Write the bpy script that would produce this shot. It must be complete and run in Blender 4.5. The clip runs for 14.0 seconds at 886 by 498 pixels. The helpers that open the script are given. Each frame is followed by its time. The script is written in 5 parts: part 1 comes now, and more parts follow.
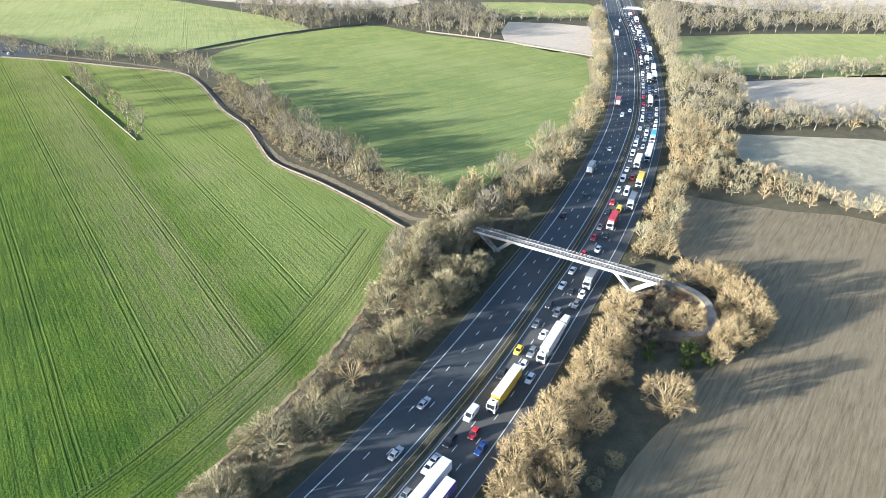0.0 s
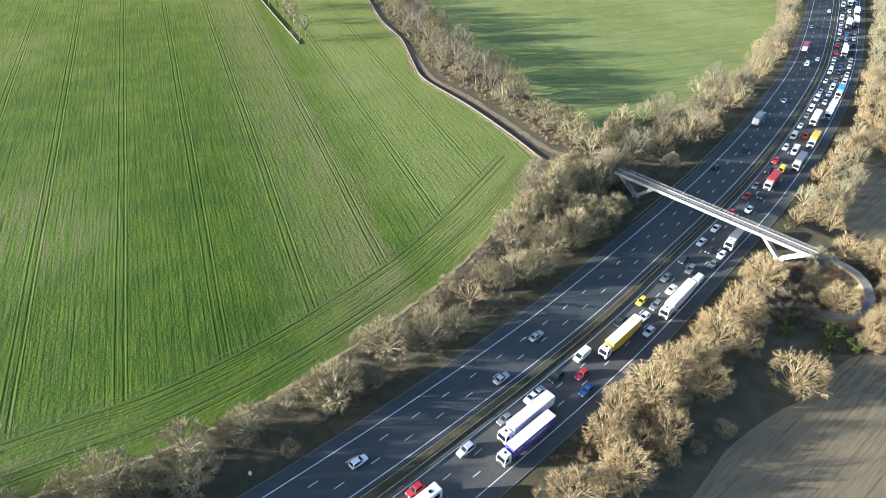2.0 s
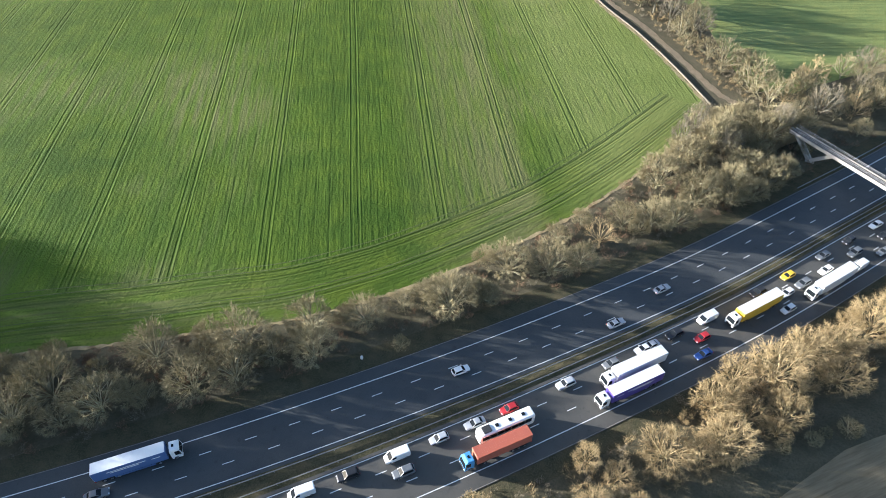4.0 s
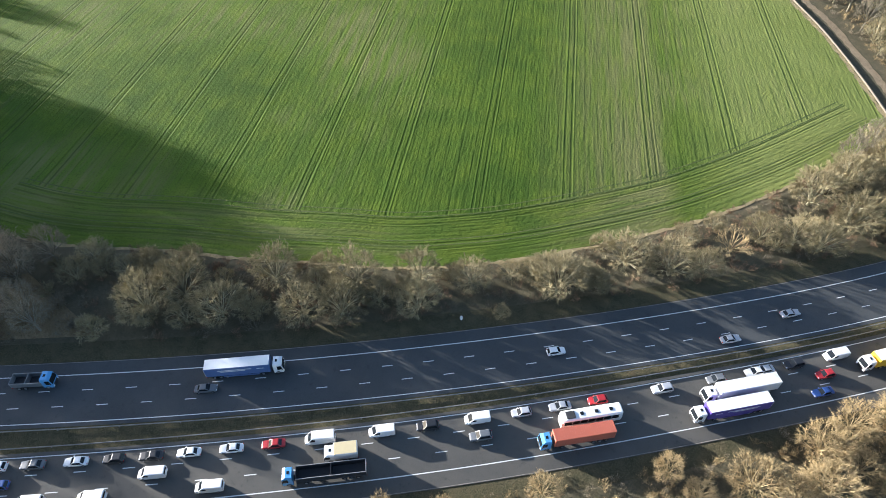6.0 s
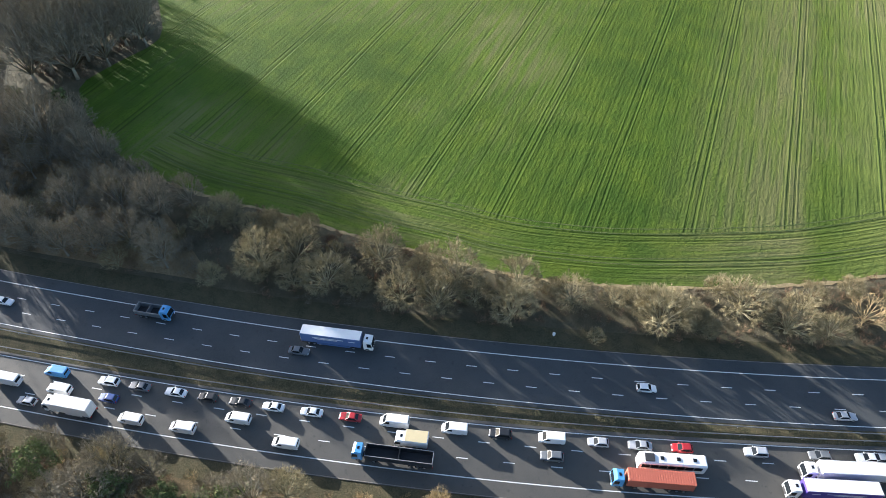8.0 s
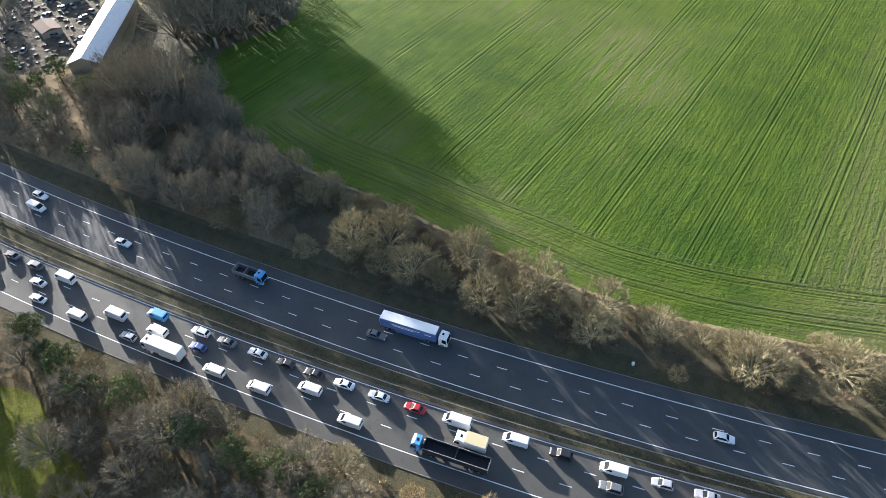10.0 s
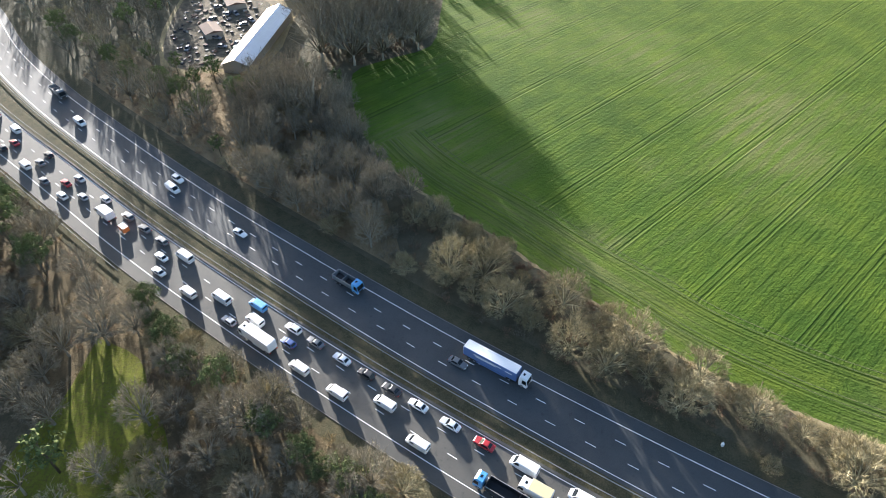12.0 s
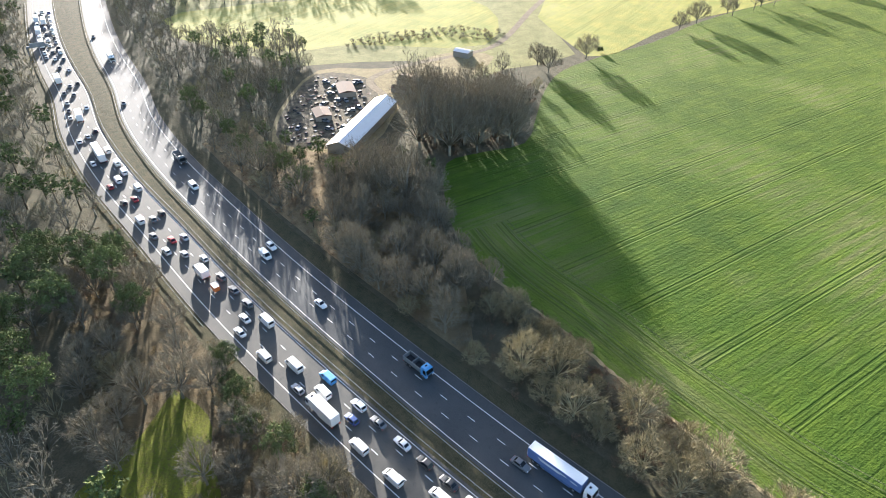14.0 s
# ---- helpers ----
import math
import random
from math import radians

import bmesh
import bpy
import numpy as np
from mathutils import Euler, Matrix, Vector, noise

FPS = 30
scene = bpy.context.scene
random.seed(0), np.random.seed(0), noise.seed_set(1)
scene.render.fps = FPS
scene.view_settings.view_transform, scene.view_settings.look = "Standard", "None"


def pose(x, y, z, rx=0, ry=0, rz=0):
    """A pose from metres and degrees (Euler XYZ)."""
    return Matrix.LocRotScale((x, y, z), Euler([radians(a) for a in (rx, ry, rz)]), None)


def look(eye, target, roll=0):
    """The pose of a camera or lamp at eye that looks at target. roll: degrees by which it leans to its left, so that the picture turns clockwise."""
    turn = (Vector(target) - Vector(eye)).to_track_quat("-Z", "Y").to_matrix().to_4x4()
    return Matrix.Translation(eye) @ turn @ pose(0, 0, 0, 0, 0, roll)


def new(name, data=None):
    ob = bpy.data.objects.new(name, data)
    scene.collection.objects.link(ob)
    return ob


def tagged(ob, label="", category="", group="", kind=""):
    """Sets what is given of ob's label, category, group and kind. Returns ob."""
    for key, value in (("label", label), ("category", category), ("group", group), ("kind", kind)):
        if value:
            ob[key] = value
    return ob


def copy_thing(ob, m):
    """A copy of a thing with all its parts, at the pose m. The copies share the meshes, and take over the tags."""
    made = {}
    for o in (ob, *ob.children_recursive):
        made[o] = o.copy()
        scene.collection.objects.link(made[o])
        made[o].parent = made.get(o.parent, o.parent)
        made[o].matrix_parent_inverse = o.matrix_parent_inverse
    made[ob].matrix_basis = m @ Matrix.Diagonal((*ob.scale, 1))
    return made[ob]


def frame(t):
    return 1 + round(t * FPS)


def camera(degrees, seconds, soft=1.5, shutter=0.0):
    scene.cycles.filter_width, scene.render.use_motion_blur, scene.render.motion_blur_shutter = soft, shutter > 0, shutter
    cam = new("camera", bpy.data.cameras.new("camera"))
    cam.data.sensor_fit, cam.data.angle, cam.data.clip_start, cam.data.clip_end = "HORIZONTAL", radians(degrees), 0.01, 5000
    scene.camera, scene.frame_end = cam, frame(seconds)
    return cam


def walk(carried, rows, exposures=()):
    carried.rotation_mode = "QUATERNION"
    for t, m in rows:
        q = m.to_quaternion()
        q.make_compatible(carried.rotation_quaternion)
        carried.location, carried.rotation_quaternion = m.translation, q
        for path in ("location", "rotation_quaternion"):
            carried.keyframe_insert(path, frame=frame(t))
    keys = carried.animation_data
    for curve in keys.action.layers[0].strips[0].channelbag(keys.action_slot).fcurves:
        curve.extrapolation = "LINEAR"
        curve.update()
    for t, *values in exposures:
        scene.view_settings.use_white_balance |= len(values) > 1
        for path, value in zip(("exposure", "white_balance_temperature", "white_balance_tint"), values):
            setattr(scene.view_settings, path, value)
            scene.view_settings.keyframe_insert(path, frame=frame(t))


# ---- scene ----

# ============ camera: a drone hovering 116 m up, panning to its left ============
EYE = (0.0, 0.0, 116.0)
cam = camera(70.7, 14.0, soft=0.7)
PATH = [  # seconds, pitch below the horizon, heading, lean
    (0.0, -30.96, 0.01, -0.09),
    (0.5, -32.27, 3.63, -0.08),
    (1.0, -33.96, 7.37, 0.03),
    (1.5, -35.71, 10.78, 0.08),
    (2.0, -37.48, 14.33, 0.09),
    (2.5, -39.31, 17.9, 0.13),
    (3.0, -41.15, 21.81, 0.11),
    (5.5, -47.64, 41.89, -0.04),
    (6.0, -47.62, 45.36, -0.11),
    (6.5, -47.55, 49.68, -0.19),
    (7.0, -47.47, 53.52, -0.19),
    (7.5, -47.39, 56.78, -0.2),
    (10.0, -47.06, 71.66, -0.08),
    (10.5, -47.0, 75.86, -0.06),
    (11.0, -46.72, 79.23, -0.0),
    (11.5, -45.85, 81.84, 0.06),
    (12.0, -44.14, 84.42, 0.11),
    (12.5, -42.03, 86.6, 0.16),
    (13.0, -39.97, 88.76, 0.14),
    (13.5, -37.98, 91.11, 0.2),
    (14.0, -36.01, 93.79, 0.25),
]
walk(cam, [(t, pose(*EYE, 90 + p, 0, h) @ pose(0, 0, 0, 0, 0, r)) for t, p, h, r in PATH],
     exposures=[(0.0, 2.36, 5150, 11), (3.0, 2.14, 5300, 12), (6.5, 2.13, 5450, 14), (10.0, 2.22, 5500, 14), (14.0, 2.56, 5580, 14)])

ROAD_LINE = [(177, 657), (168, 610), (161, 564), (152, 518), (143, 472), (132, 426), (120, 380), (107, 335), (91, 291), (73, 247), (53, 204), (31, 163), (8, 122), (-18, 82), (-45, 44), (-74, 7), (-104, -28), (-136, -63), (-169, -96), (-203, -129), (-239, -159), (-278, -185), (-316, -214), (-354, -241), (-394, -267), (-434, -292)]
MEDIAN = [3.0, 3.5, 3.8, 3.7, 3.5, 3.4, 3.5, 3.6, 3.9, 4.2, 4.6, 4.5, 4.8, 5.2, 6.0, 6.5, 7.2, 7.7, 7.9, 9.3, 10.8, 12.5, 14.3, 16.2, 18.0, 19.6]

# ============ light: low winter sun, clear sky ============
SUN_YAW, SUN_ELEV = 108.5, 10.0
world = bpy.data.worlds.new("sky")
scene.world = world
world.use_nodes = True
wn = world.node_tree.nodes
sky = wn.new("ShaderNodeTexSky")
sky.sky_type, sky.sun_disc = "NISHITA", False
sky.sun_elevation, sky.sun_rotation = radians(SUN_ELEV), radians(-SUN_YAW)
sky.air_density, sky.dust_density = 1.0, 1.5
world.node_tree.links.new(sky.outputs[0], wn["Background"].inputs[0])
wn["Background"].inputs[1].default_value = 0.075
sun = new("sun", bpy.data.lights.new("sun", "SUN"))
sun.data.energy, sun.data.angle, sun.data.color = 5.0, radians(0.6), (1.0, 0.88, 0.69)
to_sun = Vector((-math.sin(radians(SUN_YAW)) * math.cos(radians(SUN_ELEV)),
                 math.cos(radians(SUN_YAW)) * math.cos(radians(SUN_ELEV)), math.sin(radians(SUN_ELEV))))
sun.matrix_basis = look(to_sun * 900, (0, 0, 0))


# ============ materials ============
class Nodes:
    """A small builder for node materials."""

    def __init__(self, name, roughness=0.9, metal=0.0, spec=0.3):
        self.m = bpy.data.materials.new(name)
        self.m.use_nodes = True
        self.t = self.m.node_tree
        self.b = self.t.nodes["Principled BSDF"]
        self.b.inputs["Roughness"].default_value = roughness
        self.b.inputs["Metallic"].default_value = metal
        self.b.inputs["Specular IOR Level"].default_value = spec
        self.pos = self.add("ShaderNodeNewGeometry").outputs["Position"]

    def add(self, kind, **inputs):
        n = self.t.nodes.new(kind)
        for k, v in inputs.items():
            self.put(n, k, v)
        return n

    def put(self, n, k, v):
        sock = n.inputs[int(k[1:])] if k[0] == "i" and k[1:].isdigit() else n.inputs[k]
        if isinstance(v, bpy.types.NodeSocket):
            self.t.links.new(v, sock)
        else:
            sock.default_value = v

    def noise(self, scale, detail=4.0, rough=0.6, where=None):
        n = self.add("ShaderNodeTexNoise", Scale=scale, Detail=detail, Roughness=rough)
        self.t.links.new(where or self.pos, n.inputs["Vector"])
        return n.outputs["Fac"]

    def math(self, op, a, b=0.0):
        n = self.add("ShaderNodeMath", i0=a, i1=b)
        n.operation = op
        return n.outputs[0]

    def span(self, v, lo, hi, out_lo=0.0, out_hi=1.0):
        n = self.add("ShaderNodeMapRange", i0=v, i1=lo, i2=hi, i3=out_lo, i4=out_hi)
        return n.outputs[0]

    def mix(self, fac, a, b):
        n = self.add("ShaderNodeMix")
        n.data_type = "RGBA"
        for sock, v in ((n.inputs[0], fac), (n.inputs[6], a), (n.inputs[7], b)):
            if isinstance(v, bpy.types.NodeSocket):
                self.t.links.new(v, sock)
            else:
                sock.default_value = (*v, 1.0) if isinstance(v, tuple) and len(v) == 3 else v
        return n.outputs[2]

    def turned(self, yaw):
        """x across and y along a direction that heads yaw degrees left of +y"""
        n = self.add("ShaderNodeMapping", Vector=self.pos)
        n.inputs["Rotation"].default_value = (0, 0, radians(-yaw))
        return n.outputs[0]

    def colour(self, c):
        self.put(self.b, "Base Color", (*c, 1.0) if isinstance(c, tuple) else c)
        return self

    def bump(self, h, strength=0.5, distance=0.1):
        n = self.add("ShaderNodeBump", Strength=strength, Distance=distance, Height=h)
        self.t.links.new(n.outputs[0], self.b.inputs["Normal"])
        return self.m


def plain(name, c, roughness=0.5, metal=0.0, spec=0.4, grime=0.12, scale=1.5):
    """A paint or metal with slight dirt at two scales."""
    n = Nodes(name, roughness, metal, spec)
    d = n.math("MULTIPLY", n.noise(scale), n.noise(scale * 9))
    n.colour(n.mix(n.span(d, 0.1, 0.5, 0, grime * 4), c, tuple(v * 0.55 + 0.03 for v in c)))
    return n.m


def crop(name, dark, light, bare, yaw, tram=24.0, worn=0.5, band=None):
    """Young crop drilled in rows: lumpy relief, pairs of tramlines with raised edges, thin patches.
    band: where, across the rows, a thin tawny strip ends; the crop beyond it is paler."""
    n = Nodes(name, 0.95, spec=0.1)
    n.put(n.b, "Sheen Weight", 0.045)
    n.put(n.b, "Sheen Roughness", 0.3)
    n.put(n.b, "Sheen Tint", (1.0, 0.9, 0.12, 1.0))
    v = n.turned(yaw) if yaw is not None else n.add("ShaderNodeUVMap").outputs[0]
    x = n.add("ShaderNodeSeparateXYZ", Vector=v)
    wob = n.math("MULTIPLY", n.math("SUBTRACT", n.noise(0.008, 2), 0.5), 1.6)
    u = n.math("ADD", x.outputs[0], wob)
    stretched = n.add("ShaderNodeMapping", Vector=v)
    stretched.inputs["Scale"].default_value = (1.0, 0.06, 1.0)
    streak = n.noise(0.5, 3, 0.6, stretched.outputs[0])
    rows = n.noise(1.1, 2, 0.5, stretched.outputs[0])
    lump = n.noise(0.75, 2, 0.55)
    tuft = n.noise(2.0, 2, 0.6)
    broad = n.noise(0.014, 4, 0.55)
    c = n.mix(n.span(broad, 0.34, 0.66), dark, light)
    c = n.mix(n.span(n.noise(0.09, 4, 0.6), 0.42, 0.66, 0, 0.55), c, tuple(p * q for p, q in zip(light, (1.3, 1.12, 0.95))))
    c = n.mix(n.span(streak, 0.42, 0.62, 0, 0.4), c, tuple(d * 0.7 for d in dark))
    c = n.mix(n.span(tuft, 0.5, 0.72, 0, 0.55), c, tuple(d * 0.5 for d in dark))
    thin = n.math("MULTIPLY", n.span(broad, 0.5, 0.7), n.span(streak, 0.42, 0.62, 0.1, 1.0))
    if band is not None:
        across = n.add("ShaderNodeSeparateXYZ", Vector=n.turned(36.5)).outputs[0]
        east = n.math("MULTIPLY", n.span(across, band + 1.0, band + 26.0), n.span(n.noise(0.05, 4), 0.25, 0.7, 0.65, 1.0))
        c = n.mix(n.math("MULTIPLY", east, 0.9), c, tuple(0.8 * q + 0.55 * r for q, r in zip(light, bare)))
        b = n.math("MULTIPLY", n.span(across, band - 40.0, band - 8.0), n.span(across, band - 2.0, band + 4.0, 0.85, 0.0))
        thin = n.math("MAXIMUM", thin, n.math("MULTIPLY", b, n.span(streak, 0.34, 0.6, 0.35, 1.0)))
    c = n.mix(n.math("MULTIPLY", thin, worn), c, bare)
    f = n.math("ABSOLUTE", n.math("SUBTRACT", n.math("FRACT", n.math("DIVIDE", n.math("SUBTRACT", u, 2.2), tram)), 0.5))
    out = n.math("MULTIPLY", f, tram)
    rut = n.span(n.math("ABSOLUTE", n.math("SUBTRACT", out, 0.95)), 0.18, 0.42, 1, 0)
    ridge = n.span(n.math("ABSOLUTE", n.math("SUBTRACT", out, 1.5)), 0.1, 0.36, 1, 0)
    half = n.math("ABSOLUTE", n.math("SUBTRACT", n.math("FRACT", n.math("DIVIDE", n.math("ADD", u, 3.0), tram / 6)), 0.5))
    seam = n.math("MULTIPLY", n.span(n.math("MULTIPLY", half, tram / 6), 0.12, 0.34, 1, 0), n.span(n.noise(0.07, 3), 0.42, 0.6))
    c = n.mix(n.math("MULTIPLY", rut, n.span(n.noise(0.05, 3), 0.35, 0.6, 0.2, 0.5)), c, tuple(d * 0.5 for d in dark))
    c = n.mix(n.math("MULTIPLY", seam, 0.4), c, tuple(d * 0.55 for d in dark))
    n.colour(c)
    h = n.math("ADD", n.math("MULTIPLY", lump, 0.5), n.math("ADD", n.math("MULTIPLY", tuft, 0.28), n.math("MULTIPLY", rows, 0.4)))
    h = n.math("ADD", h, n.math("SUBTRACT", n.math("MULTIPLY", ridge, 0.13), n.math("MULTIPLY", n.math("ADD", rut, n.math("MULTIPLY", seam, 0.6)), 0.16)))
    return n.bump(h, 1.0, 0.36)


def soil(name, dark, light, yaw, stripes=6.0):
    """Cultivated soil or stubble with drill lines."""
    n = Nodes(name, 0.95, spec=0.1)
    v = n.turned(yaw)
    st = n.add("ShaderNodeMapping", Vector=v)
    st.inputs["Scale"].default_value = (1.0, 0.06, 1.0)
    a, b = n.noise(1.6, 5, 0.75, st.outputs[0]), n.noise(0.03, 4)
    c = n.mix(n.span(a, 0.35, 0.66), dark, light)
    c = n.mix(n.span(b, 0.4, 0.65, 0, 0.6), c, tuple(0.5 * (p + q) * 1.15 for p, q in zip(dark, light)))
    x = n.add("ShaderNodeSeparateXYZ", Vector=v)
    f = n.math("ABSOLUTE", n.math("SUBTRACT", n.math("FRACT", n.math("DIVIDE", x.outputs[0], stripes)), 0.5))
    line = n.math("MULTIPLY", n.span(f, 0.02, 0.05, 1, 0), n.span(n.noise(0.06, 3), 0.35, 0.6, 0.05, 0.4))
    n.colour(n.mix(line, c, tuple(d * 0.6 for d in dark)))
    return n.bump(n.math("ADD", a, n.noise(3.5, 5, 0.7)), 0.7, 0.1)


def rough_ground(name, a, b, c, scale=0.25):
    n = Nodes(name, 0.97, spec=0.08)
    k = n.mix(n.span(n.noise(scale, 6, 0.7), 0.38, 0.62), a, b)
    k = n.mix(n.span(n.noise(scale * 9, 5, 0.75), 0.45, 0.65, 0, 0.8), k, c)
    n.colour(k)
    return n.bump(n.noise(scale * 7, 6, 0.75), 0.9, 0.3)


def asphalt(name, warm=(1.0, 1.0, 1.0)):
    """warm: the tint of the worn stone in the surface."""
    n = Nodes(name, 0.78, spec=0.28)
    c = n.mix(n.span(n.noise(0.09, 5, 0.6), 0.35, 0.68), tuple(a * b for a, b in zip((0.041, 0.047, 0.05), warm)), tuple(a * b for a, b in zip((0.062, 0.067, 0.068), warm)))
    c = n.mix(n.span(n.noise(14.0, 3), 0.4, 0.7, 0, 0.5), c, (0.1, 0.098, 0.094))
    c = n.mix(n.span(n.noise(0.7, 6, 0.7), 0.58, 0.7, 0, 0.5), c, (0.03, 0.031, 0.034))
    n.colour(c)
    return n.bump(n.noise(30.0, 2), 0.15, 0.02)


def bark_or_twig(name, a, b):
    n = Nodes(name, 0.95, spec=0.05)
    r = n.add("ShaderNodeObjectInfo").outputs["Random"]
    each = n.add("ShaderNodeNewGeometry").outputs["Random Per Island"]
    k = n.math("ADD", n.math("MULTIPLY", r, 0.35), n.math("MULTIPLY", each, 0.75))
    n.colour(n.mix(n.span(k, 0.05, 1.0), tuple(v * 0.6 for v in a), b))
    return n.m


M_GROUND = rough_ground("ground_scrub", (0.09, 0.08, 0.05), (0.13, 0.112, 0.072), (0.06, 0.06, 0.036))
M_LITTER = rough_ground("leaf_litter", (0.2, 0.145, 0.08), (0.28, 0.21, 0.12), (0.1, 0.085, 0.045), 0.3)
M_VERGE = rough_ground("verge_grass", (0.045, 0.048, 0.026), (0.085, 0.074, 0.042), (0.12, 0.1, 0.06), 0.35)
M_LAWN = rough_ground("mossy_grass", (0.1, 0.12, 0.015), (0.15, 0.155, 0.024), (0.09, 0.075, 0.03), 0.15)
M_DRY = rough_ground("dry_grass", (0.25, 0.2, 0.115), (0.36, 0.29, 0.17), (0.13, 0.12, 0.055), 0.6)
M_CROP = crop("winter_wheat", (0.041, 0.081, 0.0085), (0.083, 0.135, 0.0135), (0.2, 0.178, 0.085), 36.5, worn=0.6, band=42.0)
M_HEADLAND = crop("headland_wheat", (0.046, 0.083, 0.01), (0.092, 0.138, 0.017), (0.21, 0.185, 0.09), None, tram=9.0, worn=0.6, band=42.0)
# far greens: distance haze is mixed into both colours, lighter and greyer
M_CROP_HAZED = crop("hazed_wheat", (0.135, 0.18, 0.062), (0.2, 0.24, 0.085), (0.27, 0.27, 0.13), -58.0, tram=20.0, worn=0.4)
M_PASTURE_HAZED = crop("pasture", (0.19, 0.225, 0.09), (0.25, 0.28, 0.12), (0.29, 0.29, 0.15), 20.0, tram=40.0, worn=0.4)
M_YELLOW = crop("sunlit_pasture", (0.21, 0.22, 0.055), (0.3, 0.29, 0.08), (0.36, 0.31, 0.14), 60.0, tram=60.0, worn=0.5)
M_PLOUGH = soil("ploughed_soil", (0.125, 0.099, 0.058), (0.255, 0.205, 0.128), -38.0)
M_STUBBLE = soil("stubble", (0.38, 0.31, 0.23), (0.52, 0.44, 0.33), -60.0)
M_TUSSOCK = rough_ground("tussock_grass", (0.33, 0.29, 0.2), (0.45, 0.4, 0.28), (0.2, 0.18, 0.12), 0.2)
M_RUT = rough_ground("wheel_rut", (0.05, 0.085, 0.018), (0.085, 0.11, 0.035), (0.12, 0.12, 0.055), 0.5)
M_TRACK = rough_ground("dirt_track", (0.19, 0.15, 0.1), (0.27, 0.215, 0.145), (0.12, 0.1, 0.06), 0.5)
M_FLOOR = rough_ground("wood_floor", (0.1, 0.078, 0.045), (0.155, 0.12, 0.068), (0.06, 0.05, 0.028), 0.3)
M_YARD = rough_ground("dry_yard", (0.24, 0.19, 0.1), (0.33, 0.27, 0.14), (0.11, 0.09, 0.055), 0.3)
M_MUD = rough_ground("scrap_yard_mud", (0.08, 0.07, 0.05), (0.2, 0.165, 0.11), (0.045, 0.04, 0.032), 0.35)
M_MEADOW = rough_ground("rough_meadow", (0.2, 0.19, 0.075), (0.29, 0.27, 0.11), (0.12, 0.11, 0.05), 0.12)
M_PATH = rough_ground("worn_tarmac", (0.2, 0.185, 0.165), (0.27, 0.25, 0.225), (0.15, 0.14, 0.12), 0.6)
M_ASPHALT = asphalt("asphalt")
M_WORN_ASPHALT = asphalt("worn_asphalt", (1.5, 1.3, 1.1))
M_LINE = plain("road_paint", (0.72, 0.72, 0.7), 0.6, grime=0.1, scale=0.8)
M_STEEL = plain("galvanised_steel", (0.27, 0.275, 0.28), 0.7, 0.25, 0.25, 0.2)
M_CONCRETE = plain("concrete", (0.46, 0.42, 0.36), 0.85, grime=0.16, scale=0.4)
M_DECK = plain("bridge_surface", (0.085, 0.075, 0.065), 0.9, grime=0.2, scale=0.5)
M_BARK = bark_or_twig("bark", (0.1, 0.085, 0.06), (0.2, 0.17, 0.12))
M_TWIG = bark_or_twig("khaki_twigs", (0.2, 0.17, 0.095), (0.36, 0.31, 0.18))
M_TWIG_GREY = bark_or_twig("grey_twigs", (0.17, 0.145, 0.1), (0.3, 0.26, 0.185))
M_TWIG_GOLD = bark_or_twig("golden_twigs", (0.27, 0.205, 0.105), (0.42, 0.325, 0.175))
M_RUSSET = bark_or_twig("russet_twigs", (0.16, 0.1, 0.065), (0.26, 0.18, 0.115))
M_PINE = bark_or_twig("pine_needles", (0.075, 0.1, 0.036), (0.16, 0.19, 0.075))
LIMB_MATS = {"khaki_twigs": bark_or_twig("lichened_limbs", (0.22, 0.205, 0.13), (0.4, 0.37, 0.24)),
         "grey_twigs": bark_or_twig("grey_limbs", (0.16, 0.145, 0.11), (0.3, 0.275, 0.21)),
         "golden_twigs": bark_or_twig("golden_limbs", (0.3, 0.24, 0.13), (0.48, 0.38, 0.21))}
M_IVY = bark_or_twig("ivy_leaves", (0.06, 0.08, 0.022), (0.115, 0.14, 0.04))
M_STONE = plain("drystone", (0.14, 0.12, 0.09), 0.9, grime=0.2, scale=2.0)
M_TYRE = plain("tyre_rubber", (0.02, 0.02, 0.02), 0.8)
M_RIM = plain("wheel_rim", (0.35, 0.35, 0.36), 0.35, 0.8)
M_GLASS = plain("tinted_glass", (0.012, 0.015, 0.018), 0.1, spec=0.3, grime=0.02)
M_LAMP = plain("lamp_lens", (0.7, 0.72, 0.75), 0.15, spec=0.6, grime=0.02)
M_TAIL = plain("tail_lamp", (0.45, 0.02, 0.015), 0.2, spec=0.6, grime=0.02)
M_CHASSIS = plain("chassis_black", (0.03, 0.03, 0.032), 0.7)
M_ROOFING = plain("metal_roofing", (0.62, 0.63, 0.62), 0.28, 0.6, grime=0.1, scale=0.5)
M_BLOCK = plain("block_wall", (0.3, 0.27, 0.22), 0.9)
M_RUST = plain("rusty_scrap", (0.16, 0.1, 0.07), 0.85, 0.0, 0.15, grime=0.25)
PAINT = {k: plain(k + "_paint", c, 0.32, 0.0, 0.5, 0.06) for k, c in dict(
    white=(0.78, 0.78, 0.77), silver=(0.42, 0.43, 0.45), grey=(0.14, 0.15, 0.16), black=(0.022, 0.023, 0.026),
    blue=(0.03, 0.07, 0.24), sky=(0.1, 0.32, 0.62), red=(0.4, 0.025, 0.03), yellow=(0.75, 0.5, 0.03), cream=(0.62, 0.52, 0.3),
    purple=(0.09, 0.06, 0.3), orange=(0.75, 0.2, 0.05), rust=(0.5, 0.15, 0.09), navy=(0.09, 0.15, 0.33)).items()}


